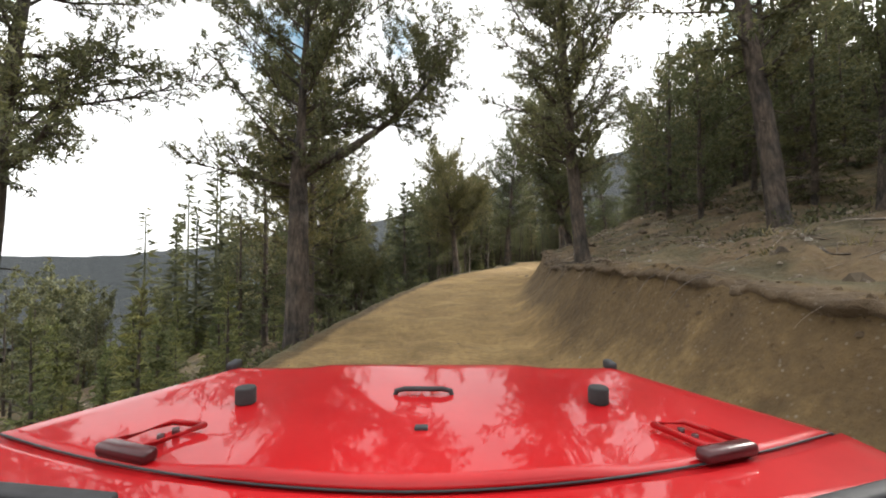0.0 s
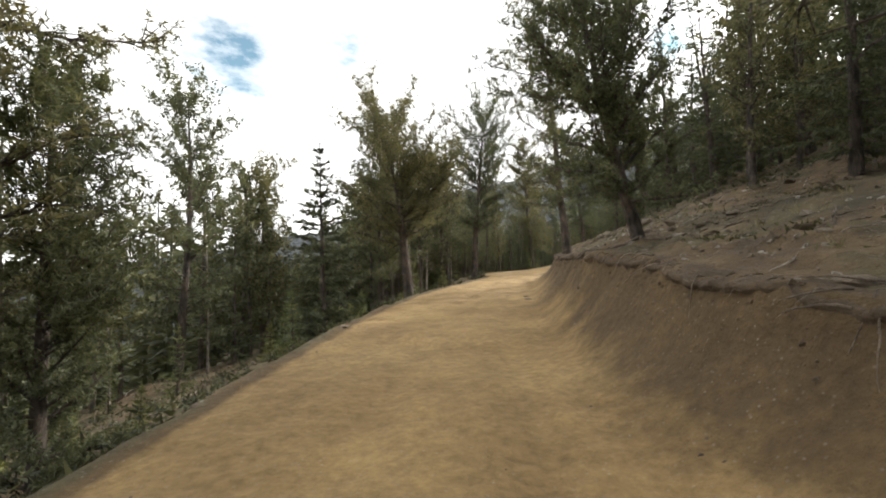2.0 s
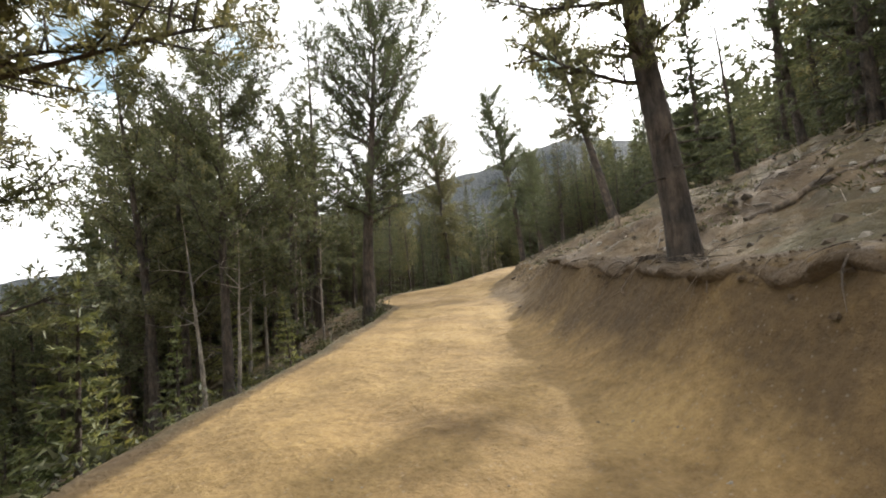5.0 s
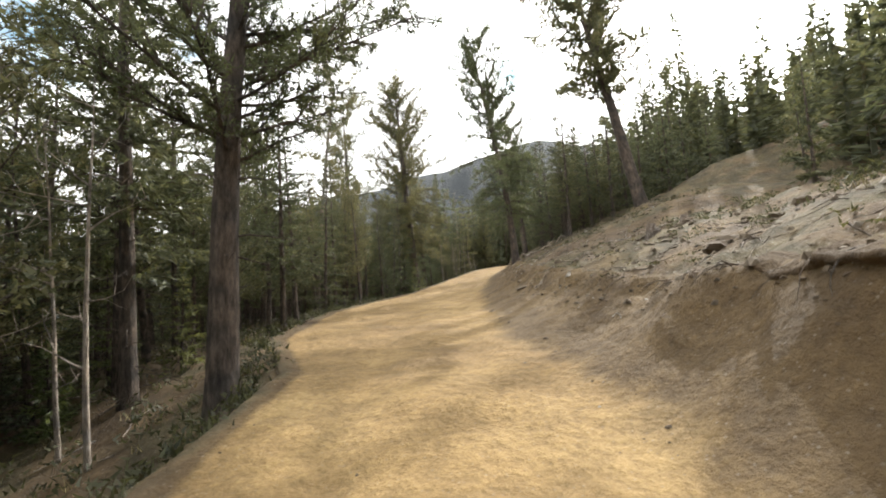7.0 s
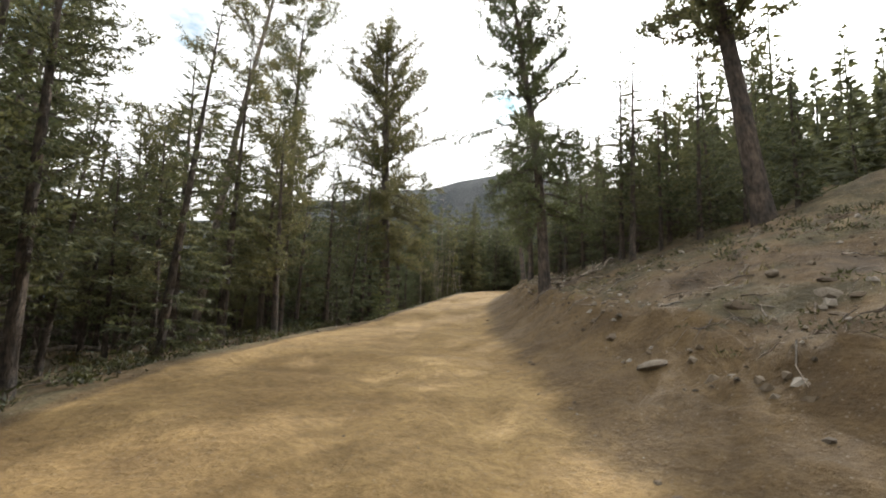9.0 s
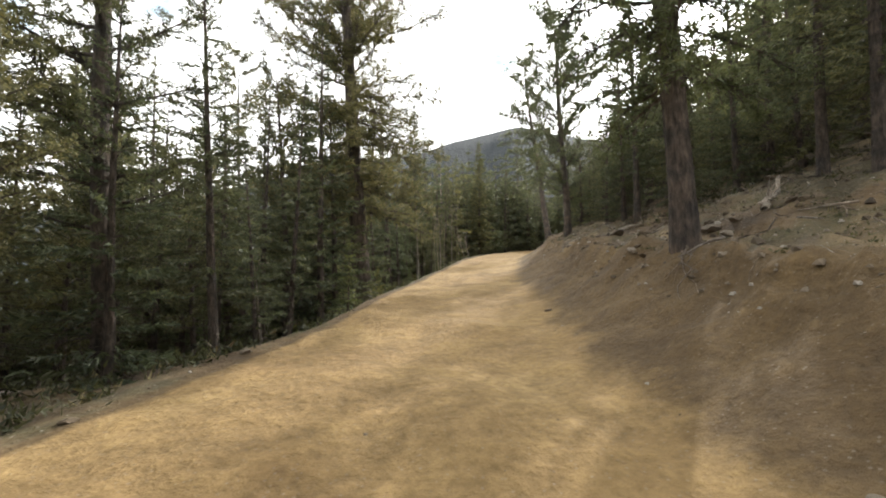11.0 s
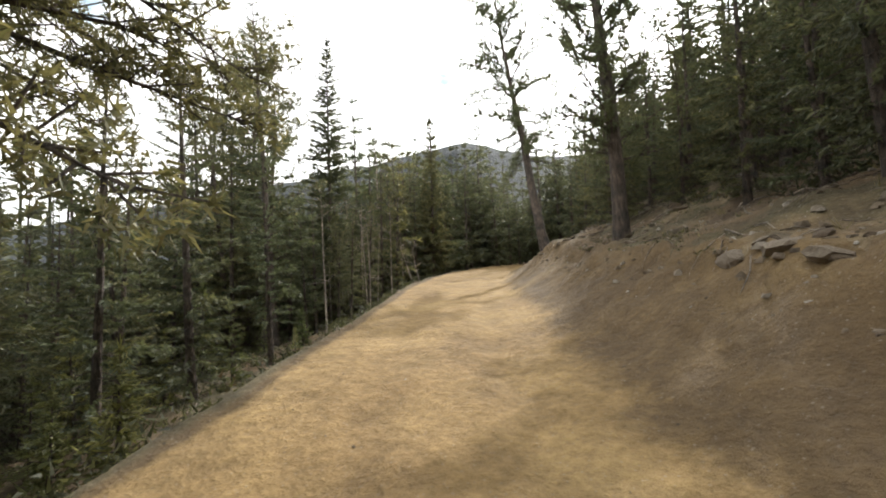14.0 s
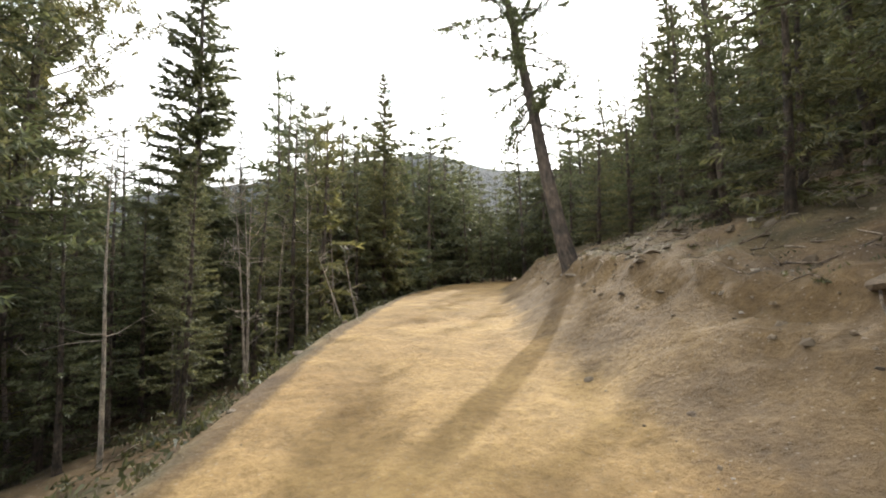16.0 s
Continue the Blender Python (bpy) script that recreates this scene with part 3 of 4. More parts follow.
def tree_pose(x, y, turn, scale, tilt, sink=0.1):
    lean = Euler((radians(tilt[0]), radians(tilt[1]), 0)).to_matrix().to_4x4()
    return Matrix.Translation(stand(x, y, sink)) @ lean @ Matrix.Rotation(turn, 4, "Z") @ Matrix.Scale(scale, 4)


FAR_STAND = []  # trees too far off to tell apart, joined below


def join_stand(name, part_name, label):
    """One mesh of the same part of all the trees that stand far off."""
    points, loops, totals, slots, mats = [], [], [], [], []
    count = 0
    for src, m in FAR_STAND:
        for o in src.children:
            if (o.name.split(".")[0] == "crown") != (part_name == "crown"):
                continue
            me = o.data
            co = np.empty(len(me.vertices) * 3)
            me.vertices.foreach_get("co", co)
            lv = np.empty(len(me.loops), dtype=np.int32)
            me.loops.foreach_get("vertex_index", lv)
            lt = np.empty(len(me.polygons), dtype=np.int32)
            me.polygons.foreach_get("loop_total", lt)
            if me.materials[0] not in mats:
                mats.append(me.materials[0])
            rot = np.array(m)
            points.append(co.reshape(-1, 3) @ rot[:3, :3].T + rot[:3, 3])
            loops.append(lv + count)
            totals.append(lt)
            slots.append(np.full(len(lt), mats.index(me.materials[0]), dtype=np.int32))
            count += len(me.vertices)
    points, loops, totals, slots = (np.concatenate(v) for v in (points, loops, totals, slots))
    me = bpy.data.meshes.new(name)
    me.vertices.add(len(points))
    me.vertices.foreach_set("co", points.ravel())
    me.loops.add(len(loops))
    me.loops.foreach_set("vertex_index", loops)
    me.polygons.add(len(totals))
    me.polygons.foreach_set("loop_start", np.r_[0, np.cumsum(totals)[:-1]].astype(np.int32))
    for mat in mats:
        me.materials.append(mat)
    me.polygons.foreach_set("material_index", slots)
    me.update(calc_edges=True)
    return tagged(new(name, me), label, "woods", kind="stuff")


def set_tree(src, x, y, turn=0.0, scale=1.0, tilt=(0.0, 0.0), label="", group="", sink=0.1):
    m = tree_pose(x, y, turn, scale, tilt, sink)
    ob = copy_thing(src, m)
    ob.matrix_basis = m
    return tagged(ob, label, group=group)


PINE_LABEL = "tufted green pine with a dark rough trunk on the slope"
PINES = [make_tree("pine_tree", tree_pine(11 + i, h, g, b, ln, sp, 7, fk, 1.0, 0.22, 1.5, 0.8), M_BARK, M_PINE, PINE_LABEL, "tree", "roadside pines")
         for i, (h, g, b, ln, sp, fk) in enumerate([(12, 0.18, 0.16, 0.02, 1.0, False), (14, 0.2, 0.25, 0.05, 0.9, False), (10.5, 0.16, 0.12, 0.03, 1.1, False), (13, 0.18, 0.3, -0.05, 0.85, False)])]
SPRUCES = [make_tree("spruce_tree", tree_spruce(31 + i, h, g, b, w, 6, n, 0.25), M_BARK, M_SPRUCE, "tall narrow dark green spruce on the slope", "tree", "forest spruces")
           for i, (h, g, b, w, n) in enumerate([(14, 0.17, 0.07, 0.16, 34), (16, 0.19, 0.2, 0.14, 36), (11, 0.14, 0.05, 0.18, 30)])]
FAR_PINES = [make_tree("pine_tree", tree_pine(51 + i, h, 0.17, 0.2, 0.03, 1.15, 4, False, 0.55, 0.5, 2.0, 0.7), M_BARK, M_PINE, "green pine standing among others in the forest", "tree", "forest pines") for i, h in enumerate((12, 14))]
FAR_SPRUCES = [make_tree("spruce_tree", tree_spruce(61 + i, h, 0.16, 0.06, 0.185, 3, 15, 0.62), M_BARK, M_SPRUCE, "dark green spruce standing among others in the forest", "tree", "forest spruces") for i, h in enumerate((13, 15, 11))]
BARES = [make_tree("dead_tree", tree_bare(71 + i, h, g), M_PALE, None, "pale leafless dead trunk among the pines", "tree", "dead trees") for i, (h, g) in enumerate([(8, 0.06), (11, 0.08), (6, 0.045)])]
YOUNG = [make_tree("young_spruce", tree_spruce(81 + i, h, 0.06, 0.02, 0.24, 6, 16, 0.2), M_BARK, M_YOUNG, "bushy yellow-green young spruce on the slope", "tree", "young trees") for i, h in enumerate((3.5, 2.4))]
SOURCES = PINES + SPRUCES + FAR_PINES + FAR_SPRUCES + BARES + YOUNG

TAKEN = []
# trees that stand out along the road: kind, x, y, height, girth, bare share, crown width, lean towards x and y in degrees, words
KEY = [
    ("fork", -3.25, 9.3, 10.5, 0.29, 0.38, 1.55, (0, 0), "gnarled forked pine with a thick dark trunk at the road edge"),
    ("pine", -3.7, 10.6, 7.5, 0.12, 0.35, 1.0, (1, 0), "slim pine close behind a forked pine"),
    ("pine", 7.8, 9.6, 13, 0.25, 0.3, 1.1, (-9, 0), "leaning pine with a bare trunk on top of the bank"),
    ("wide", 4.2, 12.5, 10.5, 0.23, 0.27, 1.5, (-5, 0), "thick leaning pine rooted at the edge of the bank"),
    ("wide", 6.05, 19.8, 6.9, 0.17, 0.2, 1.9, (-12, 2), "leaning pine with a dense crown on top of the bank"),
    ("pine", 8.5, 29.7, 11.5, 0.2, 0.24, 1.1, (-2, 0), "tall pine with roots bared at the edge of the bank"),
    ("spruce", -2.6, 28.4, 8.6, 0.13, 0.03, 0.22, (0, 0), "full conical blue-green spruce below the road"),
    ("fork", 0.95, 29.2, 8.3, 0.24, 0.34, 2.0, (-2, 0), "broad dense pine with a thick trunk at the road edge"),
    ("pine", -0.4, 31.2, 9.0, 0.14, 0.25, 1.35, (0, 0), "pine with an open crown at the road edge"),
    ("pine", 2.0, 37.8, 9.6, 0.15, 0.35, 1.6, (2, 0), "open-crowned pine beside pale bent stems"),
    ("wide", 6.5, 42.9, 13.5, 0.27, 0.33, 1.5, (3, 0), "tall open-crowned pine with a thick dark trunk at the road edge"),
    ("pine", -9.2, 30.6, 13.0, 0.2, 0.2, 1.2, (0, 0), "tall sunlit pine below the road"),
    ("pine", -7.9, 38.0, 11.5, 0.18, 0.2, 1.3, (0, 0), "rounded sunlit pine below the road"),
    ("pine", -4.9, 15.2, 12.5, 0.22, 0.22, 1.15, (3, 0), "tall pine with long side branches below the road"),
    ("pine", -7.2, 6.4, 11.0, 0.2, 0.45, 1.5, (4, 0), "pine with hanging sunlit branches below the road"),
    ("wide", -4.6, 17.2, 6.2, 0.12, 0.05, 1.3, (0, 0), "bushy sunlit young pine with low branches below the road"),
    ("pine", 10.3, 59.9, 16.5, 0.14, 0.35, 0.7, (4.5, 0), "slim pine with a pale lower trunk"),
    ("wide", 20.4, 70.2, 20.0, 0.41, 0.22, 0.95, (-1, 0), "great old pine with a very thick furrowed trunk"),
    ("wide", 22.9, 58.2, 16.0, 0.25, 0.2, 0.95, (-3, 0), "thick dark pine with spreading roots on the bank"),
    ("wide", 28.2, 52.5, 16.5, 0.38, 0.42, 1.1, (-14, 4), "strongly leaning pine on the slope"),
    ("pine", 13.2, 63.4, 15.0, 0.2, 0.15, 0.9, (0, 0), "tall dark pine below the road"),
    ("pine", 5.2, 62.6, 15.0, 0.18, 0.28, 1.0, (0, 0), "dark pine with a grey lower trunk below the road"),
    ("pine", 2.6, 64.2, 15.0, 0.17, 0.28, 1.0, (2, 0), "dark pine with a grey lower trunk below the road"),
    ("pine", 16.3, 78.0, 16.0, 0.15, 0.3, 0.75, (-1, 0), "slim open pine with a pale bent base"),
    ("spruce", 18.0, 70.5, 10.5, 0.13, 0.04, 0.14, (0, 0), "dark spruce beside the great pine"),
    ("wide", 33.8, 72.1, 14.0, 0.24, 0.16, 1.0, (-4, 0), "tall pine with a thick grey trunk on the slope"),
    ("lean", 39.4, 79.8, 18.0, 0.27, 0.32, 0.75, (5, 16), "tall leaning pine with short tufted branches"),
    ("spruce", 30.4, 86.9, 16.5, 0.16, 0.15, 0.11, (0, 0), "tall narrow spruce below the road"),
    ("pine", 26.4, 88.4, 17.0, 0.17, 0.22, 0.95, (0, 0), "tall pine with hanging boughs below the road"),
    ("pine", 24.6, 88.9, 16.0, 0.16, 0.2, 0.95, (2, 0), "tall pine close beside another below the road"),
    ("bare", 36.9, 94.3, 16.0, 0.12, 0, 0, (0, 0), "tall leafless grey tree among the spruces"),
    ("spruce", 39.5, 90.6, 13.0, 0.14, 0.08, 0.13, (0, 0), "dense dark spruce beside the road bend"),
    ("spruce", 47.0, 79.3, 13.0, 0.15, 0.15, 0.12, (0, 0), "narrow backlit spruce on the slope"),
    ("spruce", 44.0, 74.0, 13.0, 0.15, 0.15, 0.12, (-2, 0), "narrow backlit spruce on the slope"),
    ("spruce", 20.0, 38.2, 10.0, 0.14, 0.1, 0.14, (0, 0), "dark spruce high on the slope"),
    ("young", 23.8, 80.5, 3.6, 0.05, 0.02, 0.22, (0, 0), "yellow-green young spruce below the road"),
]
for n, (kind, x, y, h, g, bare, wide, lean, words) in enumerate(KEY):
    if kind == "spruce":
        made, name, mat = tree_spruce(200 + n, h, g, bare, wide, 11, int(h * 4.2), 0.29), "spruce_tree", M_SPRUCE
    elif kind == "young":
        made, name, mat = tree_spruce(200 + n, h, g, bare, wide, 7, 18, 0.2), "young_spruce", M_YOUNG
    elif kind == "bare":
        made, name, mat = tree_bare(200 + n, h, g, 26), "dead_tree", None
    else:
        near = -9.5 < road_coords(x, y)[1] < 5.5
        full = {"wide": 3.4 if h > 18 else 2.6 if h > 15 else 2.0, "fork": 1.4 if h > 9 else 1.8, "lean": 1.7}.get(kind, 0.9 if "slim" in words or "sparse" in words else 1.4)
        made, name, mat = tree_pine(200 + n, h, g, bare, 0.0, wide, (22 if h > 18 else 17) if near else 10, kind == "fork", full, (0.18 if h > 15 else 0.16) if near else 0.19 * max(1.0, h * wide / 14), (0.66 if h > 18 else 0.76) if near else 1.5, 0.3 if kind == "lean" or h > 14 else 0.9), "pine_tree", M_PINE
    tree = make_tree(name, made, M_PALE if kind == "bare" else M_GREY if "lower trunk" in words else M_BARK, mat, words, "tree")
    tree.matrix_basis = Matrix.Translation(stand(x, y, 0.1)) @ Euler((radians(-lean[1]), radians(lean[0]), 0)).to_matrix().to_4x4()
    TAKEN.append((x, y, 1.5))


# open places where only low growth stands: along the road from, to; across from, to
OPEN = [(-20, 14, -40, -3), (14, 22, -40, -9), (16, 36, -13, -3), (72, 86, -14, -3), (40, 64, 5.2, 14)]


# tree tops capped to fit the camera's view: camera x, y, bearings from and to, distances from and to, height there,
# rise with distance
VIEW_CAPS = [(3.7, 25.7, -29, -20, 11, 70, 2.5, 0.05), (2.3, 21.0, -30, -21, 9, 70, 2.3, 0.03), (27.8, 72.7, -6, 20, 7, 80, 4.6, 0.27), (27.8, 72.7, 20, 47, 8, 90, 4.6, 0.45), (8.9, 39.9, 61, 82, 8, 60, 3.1, 0.38)]


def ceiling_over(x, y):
    """The height that tree tops keep below, fitted to views from the camera's path."""
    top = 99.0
    for gx, gy, b0, b1, r0, r1, z, slope in VIEW_CAPS:
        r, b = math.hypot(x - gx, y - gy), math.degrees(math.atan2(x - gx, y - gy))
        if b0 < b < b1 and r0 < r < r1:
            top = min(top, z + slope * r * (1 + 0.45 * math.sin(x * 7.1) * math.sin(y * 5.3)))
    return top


TALL = {}


def src_height(src):
    if src.name not in TALL:
        TALL[src.name] = max(v.co.z for c in src.children for v in c.data.vertices)
    return TALL[src.name]


def free(x, y, gap):
    return all((x - a) ** 2 + (y - b) ** 2 > max(gap, r) ** 2 for a, b, r in TAKEN)


def plant(rng, count, s_range, d_range, power, gap, choose, tries=30):
    for _ in range(count):
        for _ in range(tries):
            s = rng.uniform(*s_range)
            u = rng.random() ** power
            d = d_range[0] + (d_range[1] - d_range[0]) * u
            x, y, _z = along(s, d)
            if free(x, y, gap) and not any(a <= s <= b2 and c <= d <= e for a, b2, c, e in OPEN):
                TAKEN.append((x, y, gap * 0.8))
                src, scale = choose(rng, s, d)
                tall = src_height(src)
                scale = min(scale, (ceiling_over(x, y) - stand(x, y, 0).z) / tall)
                if scale < 0.3:
                    break
                turn, tilt = rng.uniform(0, 6.28), (rng.gauss(0, 1.6), rng.gauss(0, 1.6))
                if s > 104 or d < -13 or d > 13.5:
                    if src in SPRUCES or src in PINES:  # plainer trees where none can be told apart
                        plain = FAR_SPRUCES[SPRUCES.index(src)] if src in SPRUCES else FAR_PINES[PINES.index(src) % 2]
                        scale, src = scale * tall / src_height(plain), plain
                    FAR_STAND.append((src, tree_pose(x, y, turn, scale, tilt)))
                else:
                    set_tree(src, x, y, turn, scale, tilt)
                break


def choose_left(rng, s, d):
    near = d > -11
    if 47 < s < 70 and rng.random() < 0.85:  # slender open trunks beside the wide verge
        return rng.choice((PINES[1], SPRUCES[1], SPRUCES[1])), rng.uniform(0.34, 0.62)
    r = rng.random()
    pine_share = 0.75 if s < 40 else 0.25
    if r < 0.08:
        return rng.choice(BARES), rng.uniform(0.8, 1.2)
    if r < (0.3 if d > -8 else 0.15) and near:
        return rng.choice(YOUNG), rng.uniform(0.6, 1.3)
    if rng.random() < pine_share:
        return rng.choice(PINES if near else FAR_PINES), rng.uniform(0.55, 0.85)
    return rng.choice(SPRUCES if near else FAR_SPRUCES), rng.uniform(0.5, 0.95)


def choose_right(rng, s, d):
    near = d < 13
    if rng.random() < (0.5 if s < 40 else 0.15):
        return rng.choice(PINES if near else FAR_PINES), rng.uniform(0.5, 0.75)
    return rng.choice(SPRUCES if near else FAR_SPRUCES), rng.uniform(0.45, 0.75)


def choose_bend(rng, s, d):
    if 0 < d and s < 112:
        return rng.choice(SPRUCES if d < 13 else FAR_SPRUCES), rng.uniform(0.5, 0.76)
    return (rng.choice(SPRUCES), rng.uniform(0.7, 1.0)) if rng.random() < 0.5 or -11 < d < 11 else (rng.choice(FAR_SPRUCES), rng.uniform(0.75, 1.05))


def choose_slope(rng, s, d):
    return rng.choice(SPRUCES if d < 12 else FAR_SPRUCES), rng.uniform(0.45, 0.72)


def choose_tall(rng, s, d):
    return rng.choice(FAR_SPRUCES), rng.uniform(1.0, 1.3)


def choose_low(rng, s, d):
    return rng.choice(YOUNG), rng.uniform(0.3, 1.0)


_r = random.Random(5)
plant(_r, 110, (10, 90), (-4.6, -11), 0.8, 1.3, choose_left)
plant(_r, 50, (94, 132), (-4.4, -14), 1.0, 1.3, choose_tall)
plant(_r, 45, (86, 130), (-4.4, -18), 0.9, 1.3, choose_bend)
plant(_r, 26, (114, 136), (-10, -4.2), 1.0, 1.2, choose_bend)
plant(_r, 26, (108, 136), (4.6, 12), 1.0, 1.2, choose_bend)
plant(_r, 55, (70, 100), (-4.8, -14), 0.9, 0.9, choose_bend)
plant(_r, 22, (99, 118), (-3.8, -9), 1.0, 0.9, choose_tall)
plant(_r, 30, (97, 126), (-14, -4), 1.0, 0.9, choose_tall)
plant(_r, 18, (78, 104), (-4.3, -10), 0.9, 0.5, lambda r, s, d: (r.choice(BARES), r.uniform(0.6, 1.0)))
plant(_r, 22, (24, 60), (-4.8, -12), 0.9, 1.0, choose_left)
plant(_r, 70, (2, 100), (-11, -18), 1.0, 1.4, choose_left)
plant(_r, 32, (58, 84), (-6, -17), 1.0, 0.9, choose_left)
plant(_r, 40, (26, 48), (-5.5, -15), 1.0, 0.9, choose_left)
plant(_r, 14, (84, 118), (6, 14), 1.0, 0.9, choose_slope)
plant(_r, 30, (14, 44), (8, 14), 1.0, 1.0, choose_right)
plant(_r, 34, (58, 112), (7.5, 16), 1.0, 1.5, choose_slope)
plant(_r, 34, (86, 122), (5.2, 15), 0.9, 1.4, choose_bend)
plant(_r, 30, (62, 104), (6.5, 13), 1.0, 1.3, choose_bend)
plant(_r, 45, (8, 120), (8.0, 14), 0.6, 1.5, choose_right)
plant(_r, 45, (0, 125), (13, 18), 1.0, 1.5, choose_right)
OPEN = []
plant(_r, 34, (-2, 46), (-3.9, -9), 0.8, 0.7, choose_low)
plant(_r, 26, (1, 12), (-3.6, -9), 0.9, 0.6, choose_low)
plant(_r, 24, (66, 100), (-3.9, -9), 0.8, 0.7, choose_low)
plant(_r, 26, (72, 94), (-5.5, -15), 1.0, 0.9, choose_slope)
for _ in range(110):  # low sunlit growth below the first stretch of the road
    s, d = _r.uniform(-4, 24), -_r.uniform(9, 34)
    x, y, _z = along(s, d)
    rise_to = _r.uniform(-1.6, 0.9) + (1.2 if d < -22 else 0.0) - stand(x, y, 0).z
    if rise_to > 1.0 and free(x, y, 0.9):
        TAKEN.append((x, y, 0.7))
        src = _r.choice(YOUNG) if rise_to < 4.5 else _r.choice(FAR_PINES)
        FAR_STAND.append((src, tree_pose(x, y, _r.uniform(0, 6.28), rise_to / src_height(src), (0, 0))))
plant(_r, 22, (112, 124), (-3.4, 5.0), 1.0, 1.0, choose_bend)
join_stand("far_crowns", "crown", "dense green crowns of conifers further into the forest")
join_stand("far_trunks", "trunk", "dark trunks of conifers further into the forest")
for src in SOURCES:
    for o in (src, *src.children_recursive):
        bpy.data.objects.remove(o)


def far_woods():
    """Woods further off the road, too many to count: short blades round a stem."""
    rng, m = random.Random(9), Maker()
    spots = [(rng.uniform(-30, 170), -rng.uniform(28, 75)) for _ in range(480)] + [(rng.uniform(-20, 170), -75 - 160 * rng.random()) for _ in range(480)]
    spots += [(rng.uniform(-20, 170), rng.uniform(26, 64)) for _ in range(420)] + [(rng.uniform(130, 220), rng.uniform(-30, 40)) for _ in range(200)] + [(rng.uniform(95, 180), -rng.uniform(18, 45)) for _ in range(160)]
    near = [(rng.uniform(22, 140), -rng.uniform(17, 30)) for _ in range(230)] + [(rng.uniform(0, 140), rng.uniform(17, 27)) for _ in range(190)]
    close = set(near)
    for s, d in near + spots:
        if abs(d) < 4.5 or (s < 22 and -45 < d < 0):
            continue
        p = ground_at(s, d)
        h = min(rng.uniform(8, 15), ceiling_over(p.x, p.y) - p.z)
        if h < 3:
            continue
        m.tube([p, p + Vector((0, 0, h * 0.9))], [0.15, 0.05], 4)
        wide = h * rng.uniform(0.1, 0.15)
        for k in range(150 if (s, d) in close else 95):
            u = rng.random() ** 1.2
            g = rng.uniform(0, 6.2832)
            r = wide * (1 - u) ** 0.8
            q = p + Vector((math.cos(g) * r * 0.3, math.sin(g) * r * 0.3, h * (0.08 + 0.9 * u)))
            w = Vector((math.cos(g), math.sin(g), rng.uniform(-0.5, 0.5))).normalized()
            m.blade(q, w, 0.3 + r * 0.75, 0.13 if (s, d) in close else 0.26, rng)
    return m


_m = far_woods()
tagged(mesh_object("far_woods", _m.v, _m.f, M_FAR, flat=True), "dense dark conifer woods on the far slopes", "woods", kind="stuff")


# ---- stones, sticks and roots ----
def rock_mesh(seed, squash):
    rng = random.Random(seed)
    bm = bmesh.new()
    bmesh.ops.create_icosphere(bm, subdivisions=2, radius=1)
    off = Vector((seed * 3.1, seed * 1.7, 0))
    for v in bm.verts:
        n = v.co.normalized()
        v.co = n * (1 + 0.45 * noise.noise(n * 1.3 + off) + 0.18 * noise.noise(n * 3.5 + off))
        v.co.z *= squash
    me = bpy.data.meshes.new("rock")
    bm.to_mesh(me)
    bm.free()
    me.materials.append(M_ROCK)
    return me


ROCKS = [rock_mesh(i + 1, q) for i, q in enumerate((0.55, 0.4, 0.7, 0.5, 0.35))]


def set_rock(s, d, size, rng, words="grey angular stone lying on the slope", group="stones on the slope"):
    ob = tagged(new("rock", rng.choice(ROCKS)), words, "rock", group)
    ob.matrix_basis = Matrix.Translation(ground_at(s, d, size * 0.12)) @ Euler((rng.uniform(-0.4, 0.4), rng.uniform(-0.4, 0.4), rng.uniform(0, 6.28))).to_matrix().to_4x4() @ Matrix.Diagonal((size * rng.uniform(0.8, 1.4), size, size, 1))
    return ob


_r = random.Random(21)
for x, y, size in ((5.0, 25.0, 0.13), (5.2, 25.9, 0.11), (5.5, 24.6, 0.07), (4.7, 26.6, 0.06)):
    s, d = road_coords(x, y)
    set_rock(s, d, size, _r, "brown stone lying loose on the dirt road", "stones on the road")
for x, y, size in ((26.0, 62.1, 0.26), (26.6, 61.7, 0.22), (39.5, 72.0, 0.4), (38.4, 76.8, 0.25), (35.3, 71.3, 0.35), (37.6, 76.0, 0.2)):
    s, d = road_coords(x, y)
    set_rock(s, d, size, _r)
for _ in range(110):
    set_rock(_r.uniform(-4, 105), _r.uniform(3.5, 9) if _r.random() < 0.85 else _r.uniform(9, 14), 0.06 + 0.2 * _r.random() ** 2.5, _r)
for s0, s1, d0, d1, count in ((64, 77, 3.9, 7.5, 60), (43, 55, 4.6, 10, 55), (80, 94, 4.2, 9, 45), (12, 30, 3.4, 7, 16)):
    for _ in range(count):
        set_rock(_r.uniform(s0, s1), d0 + (d1 - d0) * _r.random() ** 1.3, 0.07 + 0.17 * _r.random() ** 2, _r, "flat broken stone half sunk in the slope")
for _ in range(36):
    s = _r.uniform(0, 100)
    set_rock(s, left_edge(s) - _r.uniform(0.1, 0.9), 0.04 + 0.09 * _r.random() ** 2, _r, "small pale stone on the road verge", "stones on the verge")
for _ in range(26):
    set_rock(_r.uniform(0, 100), _r.uniform(1.9, 2.5), 0.03 + 0.07 * _r.random() ** 2, _r, "small brown stone at the foot of the bank", "stones at the bank")


